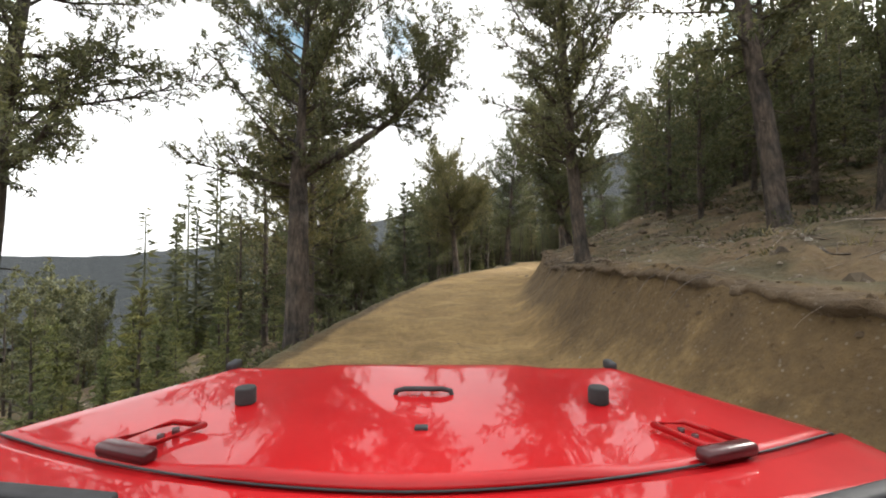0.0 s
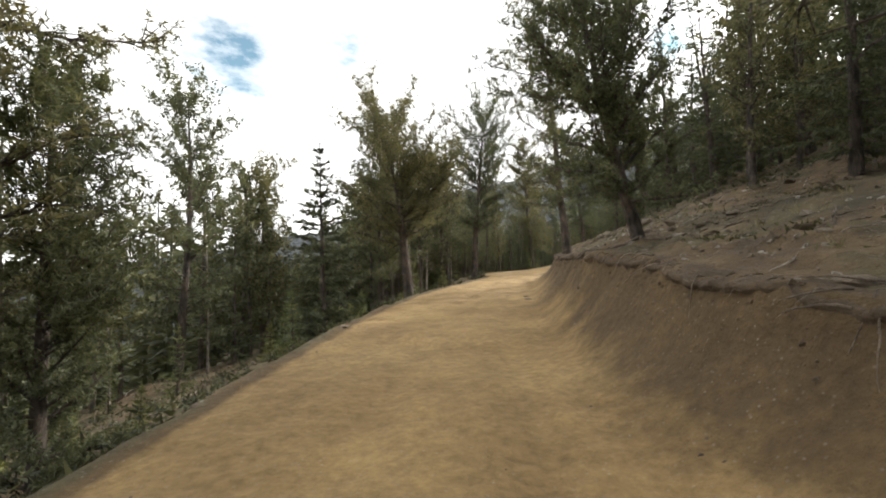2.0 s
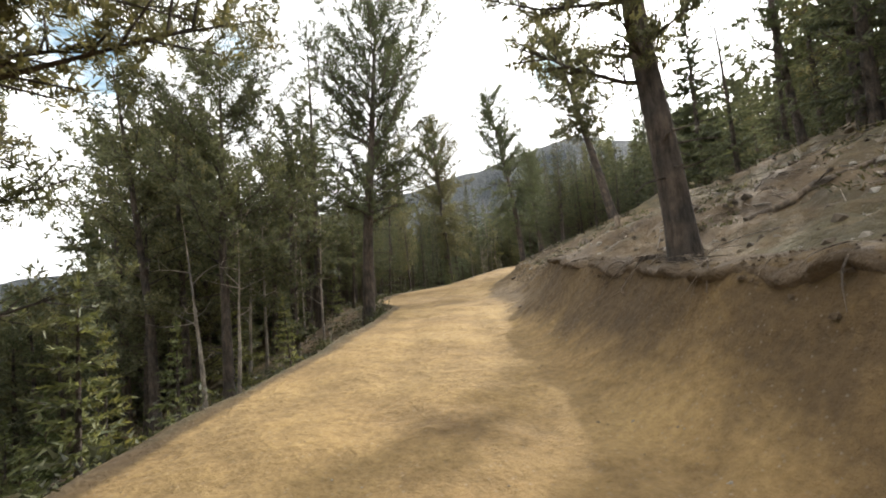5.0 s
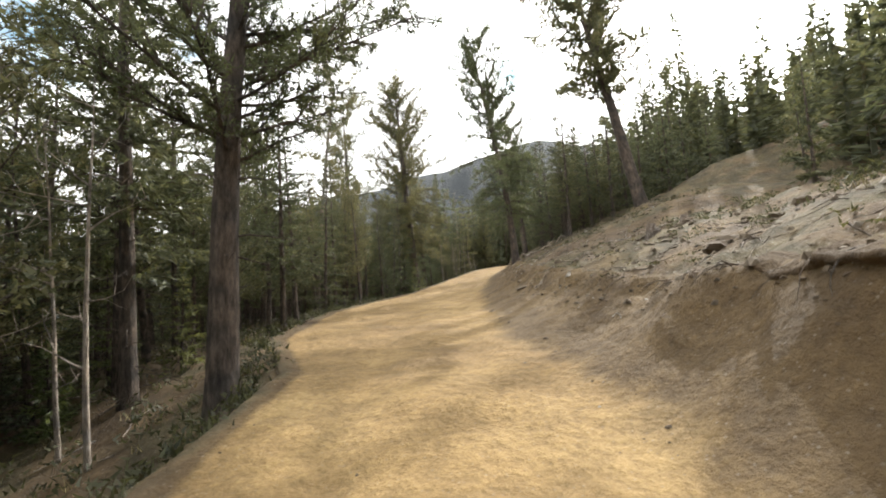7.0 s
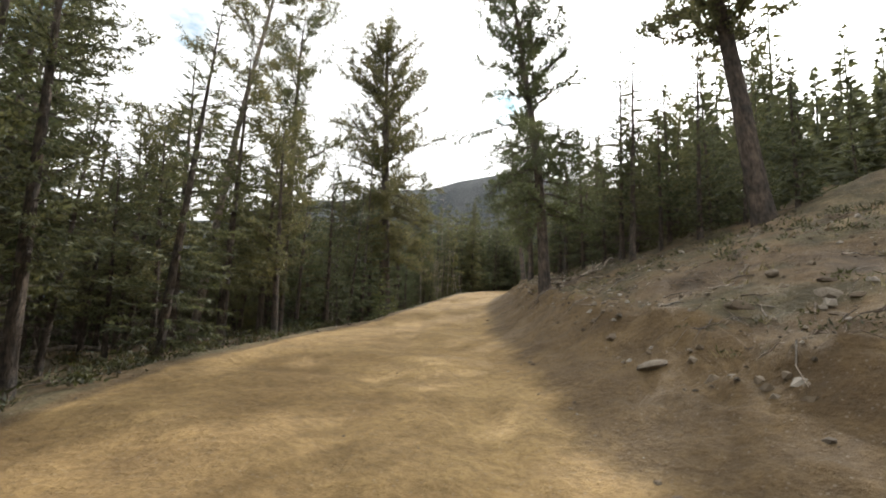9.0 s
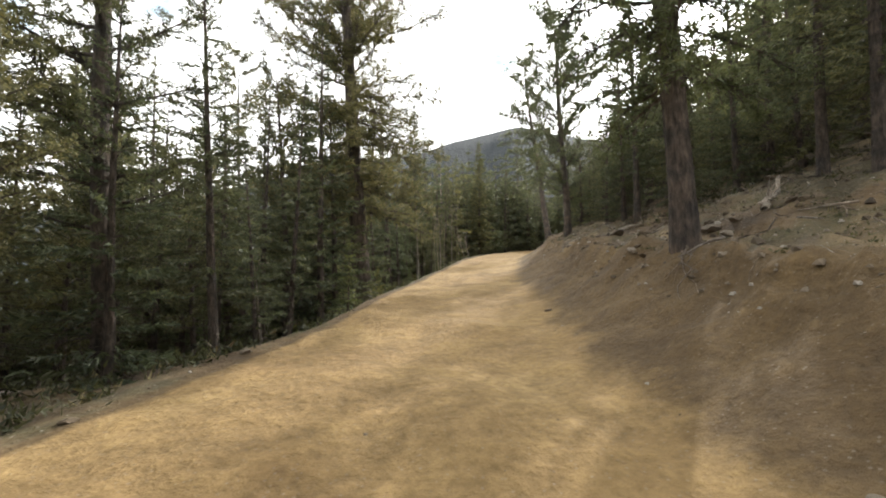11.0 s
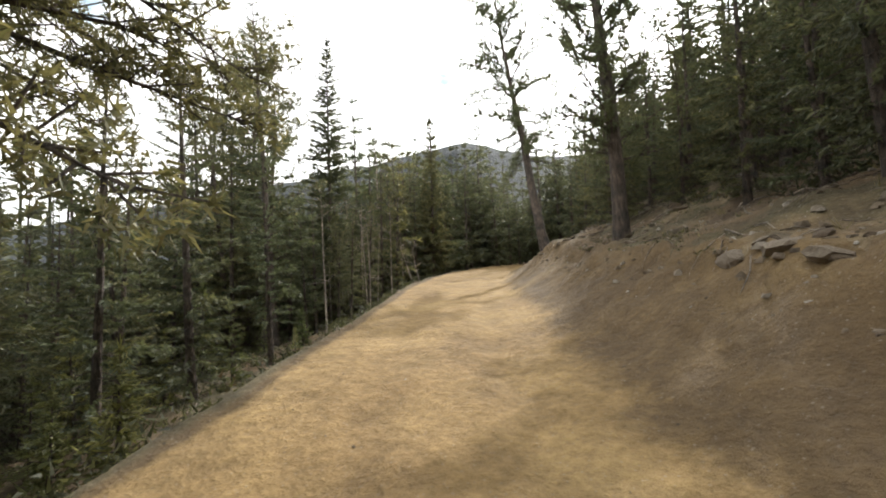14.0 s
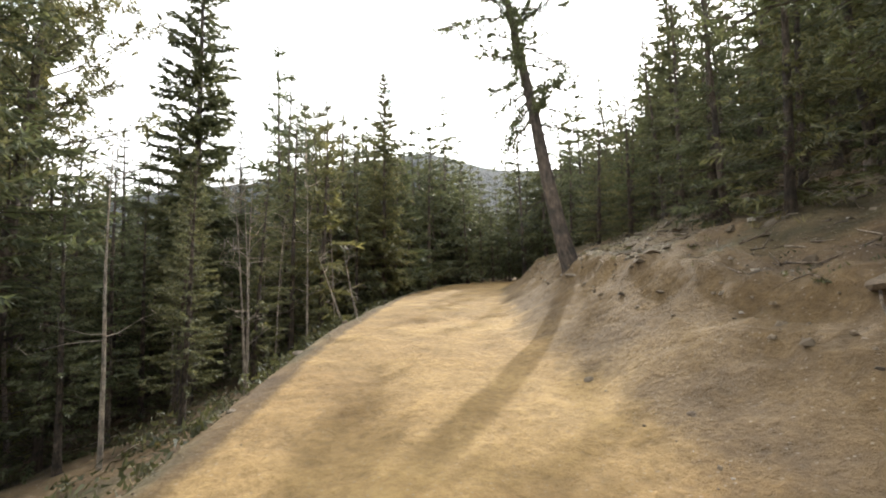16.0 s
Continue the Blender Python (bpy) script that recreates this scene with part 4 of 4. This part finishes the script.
def litter(count, seed, s_range, d_of, size_of):
    """Loose pebbles and clods, joined."""
    rng, v, f = random.Random(seed), [], []
    for _ in range(count):
        s = rng.uniform(*s_range)
        d = d_of(rng, s)
        z = size_of(rng)
        p = ground_at(s, d)
        b = len(v)
        g = rng.uniform(0, 6.28)
        for k in range(4):
            r = z * rng.uniform(0.7, 1.4)
            v.append(p + Vector((math.cos(g + k * 1.57) * r, math.sin(g + k * 1.57) * r, -0.45 * z)))
        for k in range(4):
            r = z * rng.uniform(0.3, 0.9)
            v.append(p + Vector((math.cos(g + 0.6 + k * 1.57) * r, math.sin(g + 0.6 + k * 1.57) * r, z * rng.uniform(0.12, 0.6))))
        f += [(b + k, b + (k + 1) % 4, b + 4 + k) for k in range(4)] + [(b + (k + 1) % 4, b + 4 + (k + 1) % 4, b + 4 + k) for k in range(4)] + [(b + 4, b + 5, b + 6, b + 7)]
    return v, f


_v, _f = litter(7000, 31, (-6, 112), lambda r, s: 3.3 + 9 * r.random() ** 1.4, lambda r: 0.012 + 0.06 * r.random() ** 3)
tagged(mesh_object("slope_gravel", _v, _f, M_CLOD, flat=True), "loose grey pebbles and clods scattered over the slope", "gravel", kind="stuff")
_v, _f = litter(3200, 33, (-6, 108), lambda r, s: 3.6 + 7 * r.random() ** 1.2, lambda r: 0.03 + 0.08 * r.random() ** 2)
tagged(mesh_object("slope_stones", _v, _f, M_CLOD, flat=True), "broken stones and dead bark strewn over the slope", "stones", kind="stuff")


def sod_edge(s0, s1):
    """Ragged sod that overhangs the cut, with its own thickness."""
    verts, faces, count = [], [], 0
    for s in np.arange(s0, s1, 0.11):
        lip, frayed = lip_of(s), 0.05 + 0.1 * fbm(s, 9.1, 1.3, 3) + 0.09 * fbm(s, 3.3, 5.0, 3)
        fade = smooth(s0, s0 + 1, s) * (1 - smooth(s1 - 2, s1, s))
        out = max(frayed, -0.05) * fade
        for q, h in ((0.5, -0.03), (0.16, 0.006 * fade), (-0.05 - out, 0.004 * fade), (-0.07 - out, -0.045), (-0.02, -0.15)):
            p = ground_at(s, lip + max(q, -0.02))
            x, y, _z = along(s, lip + q)
            verts.append((x, y, p.z + h + 0.03 * fbm(x, y, 5.0, 3)))
        count += 1
    for i in range(count - 1):
        faces += [(i * 5 + k, i * 5 + k + 1, i * 5 + k + 6, i * 5 + k + 5) for k in range(4)]
    return verts, faces


_v, _f = sod_edge(-6, 43)
tagged(mesh_object("sod_edge", _v, _f, M_SOD), "dark ragged sod overhanging the edge of the cut bank", "sod", kind="structure")
_v, _f = litter(1500, 34, (-4, 46), lambda r, s: lip_of(s) + r.gauss(0.05, 0.16), lambda r: 0.012 + 0.035 * r.random() ** 2)
tagged(mesh_object("sod_clods", _v, _f, M_SOD, flat=True), "dark crumbling sod along the top edge of the cut bank", "sod", kind="stuff")


def hanging_roots():
    rng, m = random.Random(36), Maker()
    for _ in range(170):
        s = rng.uniform(-3, 46)
        p = ground_at(s, lip_of(s) + rng.uniform(-0.05, 0.15), -0.01)
        h = HEAD[int(np.argmin(np.abs(RUN - s)))]
        w = Vector((-math.cos(h), math.sin(h), rng.uniform(-0.2, 0.3))) + unit(rng) * 0.6
        r = rng.uniform(0.004, 0.014)
        m.tube(bend(rng, p, w.normalized(), rng.uniform(0.2, 0.7), 5, -0.28, 0.25), [r, r * 0.9, r * 0.75, r * 0.6, r * 0.4, r * 0.15], 4)
    return m


_m = hanging_roots()
tagged(mesh_object("hanging_roots", _m.v, _m.f, M_ROOT), "thin bare roots hanging from the edge of the bank", "roots", kind="stuff")
_v, _f = litter(1700, 32, (-6, 112), lambda r, s: (left_edge(s) + abs(r.gauss(0, 0.5)) - 0.5) if r.random() < 0.45 else (2.2 - abs(r.gauss(0, 0.35)) if r.random() < 0.6 else r.uniform(-2.5, 2.1)), lambda r: 0.006 + 0.025 * r.random() ** 3)
tagged(mesh_object("road_gravel", _v, _f, M_CLOD, flat=True), "loose small stones along the road edges", "gravel", kind="stuff")


def sticks(count, seed, spots, thick):
    rng, m = random.Random(seed), Maker()
    for _ in range(count):
        s, d = spots(rng)
        p = ground_at(s, d, -0.02)
        g = rng.uniform(0, 6.28)
        w = Vector((math.cos(g), math.sin(g), 0))
        n = rng.randint(2, 4)
        ln = rng.uniform(0.2, 0.9)
        pts = []
        for k in range(n + 1):
            q = p + w * ln * k / n + Vector((rng.gauss(0, 0.03), rng.gauss(0, 0.03), 0))
            z = stand(q.x, q.y, -0.02 - 0.03 * rng.random())
            pts.append(z)
        r = thick * rng.uniform(0.4, 1.3)
        m.tube(pts, [r * (1 - 0.7 * k / n) for k in range(n + 1)], 4)
    return m


_m = sticks(1300, 41, lambda r: (r.uniform(-4, 105), 4.2 + 6.5 * r.random() ** 1.3), 0.015)
tagged(mesh_object("slope_sticks", _m.v, _m.f, M_ROOT), "grey dead sticks and twigs strewn over the slope", "sticks", kind="stuff")
_m = sticks(260, 43, lambda r: (r.uniform(-4, 105), 4.0 + 5.5 * r.random() ** 1.3), 0.02)
tagged(mesh_object("bleached_sticks", _m.v, _m.f, M_PALE), "bleached pale sticks and broken branches on the slope", "sticks", kind="stuff")
_m = sticks(380, 42, lambda r: (r.uniform(5, 105), -4.2 - 9 * r.random()), 0.018)
tagged(mesh_object("wood_sticks", _m.v, _m.f, M_PALE), "grey fallen branches on the forest floor", "sticks", kind="stuff")


def dry_grass():
    rng, m = random.Random(51), Maker()
    for _ in range(900):
        s = rng.uniform(-4, 108)
        d = 4.0 + 9 * rng.random() if rng.random() < 0.6 else left_edge(s) - 0.5 - 5 * rng.random()
        p = ground_at(s, d)
        for _ in range(9):
            m.blade(p + Vector((rng.gauss(0, 0.05), rng.gauss(0, 0.05), 0)), (Vector((0, 0, 1)) + unit(rng) * 0.7).normalized(), rng.uniform(0.08, 0.26), 0.008, rng)
    return m


M_GRASS = plain_material("dry_grass", (0.24, 0.2, 0.09), 0.8, 0, 0.4, 3)
_m = dry_grass()
tagged(mesh_object("dry_grass", _m.v, _m.f, M_GRASS, flat=True), "sparse dry grass tufts on the verges", "grass", kind="stuff")


def undergrowth():
    """Low brush and seedlings under the trees."""
    rng, m = random.Random(52), Maker()
    for _ in range(2100):
        s = rng.uniform(-6, 108)
        d = left_edge(s) - 0.5 - 8 * rng.random() ** 1.6 if rng.random() < 0.8 else rng.uniform(6.5, 13)
        p = ground_at(s, d)
        h = rng.uniform(0.1, 0.45)
        for _ in range(34):
            q = p + Vector((rng.gauss(0, 0.5 * h), rng.gauss(0, 0.5 * h), rng.random() ** 1.5 * h * 0.8))
            m.blade(q, (Vector((0, 0, 0.6)) + unit(rng)).normalized(), rng.uniform(0.07, 0.17), 0.022, rng)
    return m


def slope_cover():
    """Small olive mats and seedlings among the litter of the slope."""
    rng, m = random.Random(53), Maker()
    for _ in range(1300):
        s, d = rng.uniform(-6, 108), 4.1 + 7.5 * rng.random() ** 1.2
        if fbm(s, d, 0.35, 3) < -0.05:
            continue
        p = ground_at(s, d)
        h = rng.uniform(0.05, 0.2)
        for _ in range(26):
            q = p + Vector((rng.gauss(0, 1.1 * h), rng.gauss(0, 1.1 * h), rng.random() ** 2 * h * 0.6))
            m.blade(q, (Vector((0, 0, 0.5)) + unit(rng)).normalized(), rng.uniform(0.04, 0.1), 0.014, rng)
    return m


_m = slope_cover()
tagged(mesh_object("slope_cover", _m.v, _m.f, M_SHRUB, flat=True), "sparse low olive plants among stones on the slope", "plants", kind="stuff")
_m = undergrowth()
tagged(mesh_object("undergrowth", _m.v, _m.f, M_SHRUB, flat=True), "low green brush and seedlings under the trees", "brush", kind="stuff")


def log(name, ends, r0, r1, mat, words, category, seed, bend_by=0.06, twigs=5):
    """A fallen trunk or branch lying from one place to another."""
    rng, m = random.Random(seed), Maker()
    (xa, ya), (xb, yb) = ends
    pts = []
    for k in range(9):
        u = k / 8
        p = stand(xa + (xb - xa) * u + rng.gauss(0, bend_by), ya + (yb - ya) * u + rng.gauss(0, bend_by), -0.6 * r0)
        pts.append(p)
    m.tube(pts, [r0 + (r1 - r0) * k / 8 for k in range(9)], 8)
    for _ in range(twigs):
        p = pts[rng.randint(1, 7)]
        m.tube(bend(rng, p, (unit(rng) + Vector((0, 0, 0.8))).normalized(), rng.uniform(0.2, 0.6), 3, -0.1, 0.2), [r1, r1 * 0.7, r1 * 0.5, r1 * 0.2], 4)
    return tagged(mesh_object(name, m.v, m.f, mat), words, category)


log("fallen_branch", ((9.6, 29.6), (12.6, 27.6)), 0.05, 0.02, M_ROOT, "dark fallen branch lying on the bare slope", "branch", 61)
log("fallen_log", ((24.2, 57.5), (27.5, 58.5)), 0.07, 0.04, M_PALE, "grey fallen log among stones on the slope", "log", 62)
log("fallen_log", ((27.2, 63.5), (30.0, 64.2)), 0.08, 0.05, M_PALE, "grey fallen log among stones on the slope", "log", 63)
log("fallen_log", ((6.0, 58.0), (8.5, 62.0)), 0.09, 0.05, M_PALE, "pale fallen log below the road", "log", 64)
log("fallen_log", ((11.3, 62.2), (12.6, 66.5)), 0.08, 0.05, M_PALE, "pale fallen log below the road", "log", 65)
log("fallen_branch", ((22.5, 44.6), (19.8, 47.0)), 0.06, 0.02, M_PALE, "pale fallen branch on the stony slope", "branch", 66)


def stump(x, y, r, h, seed, words):
    rng, m = random.Random(seed), Maker()
    p = stand(x, y, 0.08)
    top = tagged(new("stump"), words, "stump")
    m.tube([p, p + Vector((0, 0, 0.15)), p + Vector((0.03, 0, h)), p + Vector((0.04, 0.02, h + 0.02))], [r * 1.5, r, r * 0.85, 0.01], 9)
    for k in range(6):
        g = k * 1.05 + rng.uniform(-0.3, 0.3)
        pts = [stand(p.x + math.cos(g) * q, p.y + math.sin(g) * q, sink) for q, sink in ((r * 0.6, -0.14), (r * 1.8, -0.07), (r * 2.8, -0.02), (r * 4, 0.06))]
        root = Maker()
        root.tube(pts, [r * 0.4, r * 0.3, r * 0.2, r * 0.06], 5)
        mesh_object("root", root.v, root.f, M_ROOT, top)
    mesh_object("stem", m.v, m.f, M_ROOT, top)


stump(18.6, 44.4, 0.16, 0.5, 71, "weathered grey stump with roots on the slope")
stump(20.1, 44.3, 0.14, 0.4, 72, "weathered grey stump on the slope")
stump(40.6, 73.2, 0.13, 0.55, 73, "dark broken stump on the stony slope")
stump(13.6, 36.4, 0.1, 0.7, 74, "thin broken stump at the edge of the bank")


def bared_roots(x, y, seed, reach, words):
    """Roots that spread from a trunk's foot and hang over the bank."""
    rng, m = random.Random(seed), Maker()
    s0, d0 = road_coords(x, y)
    top = tagged(new("root_tangle"), words, "roots")
    for k in range(11):
        m = Maker()
        ds, dd = rng.uniform(-1, 1) * reach * 1.4, rng.uniform(-1.0, 0.4)
        pts = []
        for j in range(7):
            u = j / 6
            s, d = s0 + ds * u + rng.gauss(0, 0.08), d0 + dd * 1.2 * u + rng.gauss(0, 0.07)
            pts.append(ground_at(s, d, -0.03 - 0.05 * rng.random()))
        r = rng.uniform(0.012, 0.034)
        m.tube(pts, [r * (1 - 0.8 * j / 6) for j in range(7)], 5)
        mesh_object("root", m.v, m.f, M_ROOT, top)


bared_roots(8.7, 30.0, 81, 1.3, "grey bared roots of a pine hanging over the bank")
bared_roots(4.3, 12.5, 82, 1.1, "dark bared roots of a pine hanging over the bank")
bared_roots(22.9, 58.2, 83, 1.4, "dark spreading roots of a pine over the bank")
bared_roots(5.9, 19.8, 84, 1.0, "grey bared roots of a pine on the bank")

# pale bent stems and leaning poles beside the road
for x, y, h, g, tilt, words in ((1.6, 37.2, 5.5, 0.07, (0, -6), "pale bent bare stem beside a pine"), (2.3, 37.3, 5.0, 0.06, (0, 3), "pale bent bare stem beside a pine"),
                                (33.7, 83.8, 2.6, 0.05, (0, -20), "pale leaning dead pole at the road edge"), (35.0, 85.3, 3.0, 0.05, (0, -16), "pale leaning dead pole at the road edge"),
                                (16.2, 66.2, 3.2, 0.06, (0, -8), "pale bent dead stem below the road"), (12.0, 66.0, 4.2, 0.06, (0, 5), "pale bent dead stem below the road"), (29.7, 85.0, 3.6, 0.05, (0, 3), "thin pale dead pole below the road"),
                                (31.5, 85.2, 6.5, 0.06, (0, 2), "thin pale dead pole below the road"), (27.0, 84.6, 5.5, 0.06, (2, -3), "thin pale dead pole below the road")):
    tree = make_tree("dead_tree", tree_bare(int(x * 10 + y), h, g, 7), M_PALE, None, words, "tree")
    tree.matrix_basis = Matrix.Translation(stand(x, y, 0.1)) @ Euler((radians(tilt[0]), radians(tilt[1]), 0)).to_matrix().to_4x4()


# ---- the red car that carries the camera, standing where the clip begins ----
def part(name, bm, mat, parent, label="", smooth_faces=True):
    me = bpy.data.meshes.new(name)
    bm.to_mesh(me)
    bm.free()
    me.materials.append(mat)
    if smooth_faces:
        me.polygons.foreach_set("use_smooth", [True] * len(me.polygons))
    ob = new(name, me)
    ob.parent = parent
    return tagged(ob, label)


def block(x, y, z, w, d, h, bevel=0.02, turn=0.0, segments=2):
    bm = bmesh.new()
    bmesh.ops.create_cube(bm, size=1)
    bmesh.ops.scale(bm, vec=(w, d, h), verts=bm.verts)
    if bevel:
        bmesh.ops.bevel(bm, geom=list(bm.edges), offset=bevel, segments=segments, affect="EDGES", profile=0.5)
    bmesh.ops.rotate(bm, cent=(0, 0, 0), matrix=Matrix.Rotation(turn, 3, "Z"), verts=bm.verts)
    bmesh.ops.translate(bm, vec=(x, y, z), verts=bm.verts)
    return bm


def disc(x, y, z, r, depth, axis="X", sides=32, bevel=0.0):
    bm = bmesh.new()
    bmesh.ops.create_cone(bm, cap_ends=True, segments=sides, radius1=r, radius2=r, depth=depth)
    if bevel:
        bmesh.ops.bevel(bm, geom=[e for e in bm.edges if len(e.link_faces) == 2 and e.calc_face_angle() > 0.7], offset=bevel, segments=3, affect="EDGES", profile=0.5)
    bmesh.ops.rotate(bm, cent=(0, 0, 0), matrix=Matrix.Rotation(math.pi / 2, 3, "Y" if axis == "X" else "X") if axis != "Z" else Matrix.Identity(3), verts=bm.verts)
    bmesh.ops.translate(bm, vec=(x, y, z), verts=bm.verts)
    return bm


EYE = 1.62  # the lens over the wheels' feet


def sheet(rows, thickness=0.02):
    """A curved panel from rows of points, with thickness."""
    bm = bmesh.new()
    w = len(rows[0])
    vs = [[bm.verts.new(p) for p in row] for row in rows]
    for i in range(len(rows) - 1):
        for j in range(w - 1):
            bm.faces.new((vs[i][j], vs[i][j + 1], vs[i + 1][j + 1], vs[i + 1][j]))
    bmesh.ops.recalc_face_normals(bm, faces=bm.faces)
    if sum(f.normal.z for f in bm.faces) < 0:
        bmesh.ops.reverse_faces(bm, faces=bm.faces)
    bmesh.ops.solidify(bm, geom=list(bm.faces), thickness=thickness)
    return bm


def seam_y(x):
    return 0.662 + 0.25 * (abs(x) / 0.95) ** 1.8


def hood_rows():
    rows = []
    for i in range(25):
        v = i / 24
        half = 0.95 + (0.655 - 0.95) * v
        row = []
        for j in range(41):
            u = j / 20 - 1
            x = u * half
            y = seam_y(u * 0.95) + (1.44 - 0.02 * u * u - seam_y(u * 0.95)) * v
            z = EYE - 0.383 - 0.008 * v + 0.012 * (1 - smooth(0.28, 0.42, abs(x)))
            z -= 0.05 * max((abs(u) - 0.9) / 0.1, 0) ** 2 + 0.08 * max((v - 0.9) / 0.1, 0) ** 2
            row.append((x + MID, y, z))
        rows.append(row)
    return rows


def cowl_rows():
    rows = []
    for i in range(7):
        v = i / 6
        row = []
        for j in range(33):
            u = j / 16 - 1
            x = u * (0.96 - 0.01 * v)
            front = seam_y(x) - 0.007
            back = 0.6 + 0.2 * max(abs(u) - 0.5, 0)
            row.append((x + MID, front + (back - front) * v, EYE - 0.386 - 0.04 * max((abs(u) - 0.92) / 0.08, 0) ** 2 + 0.006 * v))
        rows.append(row)
    return rows


MID = -0.06  # the car's middle beside the lens


def make_car():
    car = tagged(new("car"), "glossy red off-road car with a clamshell bonnet", "car")
    hood = part("hood", sheet(hood_rows()), M_RED, car)
    top = EYE - 0.378
    part("grab_loop", tube_bm([(-0.125, 1.08, top - 0.01), (-0.12, 1.08, top + 0.012), (-0.1, 1.08, top + 0.017), (0.0, 1.08, top + 0.017), (0.02, 1.08, top + 0.012), (0.025, 1.08, top - 0.01)], 0.007), M_BLACK, hood, "black grab loop")
    for x in (-0.495, 0.39):
        part("rubber_stop", disc(x, 1.05, top + 0.012, 0.025, 0.042, "Z", 16, 0.005), M_RUBBER, hood, "black rubber stop")
    part("washer_nozzle", block(-0.045, 0.868, top + 0.006, 0.028, 0.018, 0.012, 0.003), M_BLACK, hood, "small black washer nozzle")
    for x, sgn in ((-0.58, -1), (0.52, 1)):
        hinge = part("hinge", block(x, 0.765, top + 0.008, 0.125, 0.032, 0.026, 0.009, sgn * 0.3), M_MAROON, hood, "dark red hinge barrel")
        ring = [(x - sgn * 0.02, 0.785), (x + sgn * 0.055, 0.81), (x + sgn * 0.0, 0.9), (x - sgn * 0.075, 0.885), (x - sgn * 0.02, 0.785)]
        part("hinge_plate", tube_bm([(px, py, top + 0.006) for px, py in ring], 0.007), M_RED, hinge)
        for k in (0.3, 0.7):
            part("bolt", disc(x - sgn * 0.01 - sgn * 0.03 * k, 0.81 + 0.07 * k, top + 0.004, 0.007, 0.012, "Z", 8), M_MAROON, hinge, "small dark red bolt")
    for x in (-0.7, 0.56):
        part("hood_latch", block(x, 1.405, top - 0.012, 0.03, 0.06, 0.03, 0.008), M_BLACK, hood, "black rubber bonnet latch")
    # black strip and thin line stand in for the shade in the bonnet gap
    part("seam_seal", sheet([[(x + MID, seam_y(x) + q, EYE - 0.4 - 0.03 * max((abs(x) / 0.95 - 0.9) / 0.1, 0)) for x in np.linspace(-0.94, 0.94, 33)] for q in (-0.05, 0.03)], 0.008), M_BLACK, car, "black strip put in as the shade under the bonnet seam")
    part("seam_gap", tube_bm([(x + MID, seam_y(x) - 0.0035, EYE - 0.3825 - 0.05 * max((abs(x) / 0.95 - 0.9) / 0.1, 0) ** 2) for x in np.linspace(-0.93, 0.93, 31)], 0.0022), M_BLACK, car, "thin black line drawn along the dark gap of the bonnet seam")
    part("cowl", sheet(cowl_rows()), M_RED, car)
    part("windscreen_cowl", block(0, 0.5, EYE - 0.4, 1.62, 0.22, 0.06, 0.02), M_BLACK, car, "black plastic panel under the windscreen")
    for x, w in ((-0.72, 0.5), (0.68, 0.46)):
        part("wiper", block(x, 0.63, EYE - 0.362, w, 0.03, 0.02, 0.006, -0.14 if x < 0 else 0.3), M_BLACK, car, "black wiper arm")
    part("engine_bay", block(0, 1.03, EYE - 0.62, 1.08, 0.68, 0.38, 0.03), M_RED, car)
    part("tub", block(0, -0.75, 0.86, 1.56, 2.5, 0.62, 0.06, 0, 3), M_RED, car)
    grille = part("grille", block(0, 1.41, 0.93, 1.1, 0.06, 0.42, 0.025), M_RED, car)
    for k in range(7):
        part("slot", block(-0.27 + 0.09 * k, 1.445, 0.95, 0.045, 0.012, 0.26, 0.004), M_BLACK, grille, "black grille slot")
    for x in (-0.43, 0.43):
        lamp = part("headlight", disc(x, 1.45, 0.98, 0.09, 0.04, "Y", 24, 0.008), M_STEEL, car)
        part("lens", disc(x, 1.475, 0.98, 0.078, 0.015, "Y", 24, 0.005), M_LENS, lamp, "clear lamp lens")
    part("bumper", block(0, 1.58, 0.6, 1.5, 0.16, 0.16, 0.03), M_BLACK, car, "black front bumper")
    for x in (-0.8, 0.8):
        for y in (1.02, -1.4):
            part("fender", arch_bm(x, y), M_BLACK, car, "black plastic wheel arch")
            wheel = part("wheel", disc(x, y, 0.4, 0.4, 0.25, "X", 36, 0.04), M_RUBBER, car, "black off-road tyre")
            part("rim", disc(x + math.copysign(0.115, x), y, 0.4, 0.22, 0.04, "X", 24, 0.01), M_STEEL, wheel, "grey wheel rim")
    return car


def tube_bm(points, r, sides=8):
    m = Maker()
    m.tube([Vector(p) for p in points], [r] * len(points), sides)
    bm = bmesh.new()
    vs = [bm.verts.new(v) for v in m.v]
    for f in m.f:
        bm.faces.new([vs[i] for i in f])
    return bm


def arch_bm(x, y):
    rows = []
    for i in range(13):
        g = math.pi * (0.04 + 0.92 * i / 12)
        rows.append([(x + q, y + 0.5 * math.cos(g), 0.4 + 0.47 * math.sin(g)) for q in (-0.14, 0.14)])
    return sheet(rows, 0.025)


car = make_car()
car.matrix_basis = pose(0, 0, 1.6, 2.0, 0, 0) @ Matrix.Translation((0, 0, -EYE))
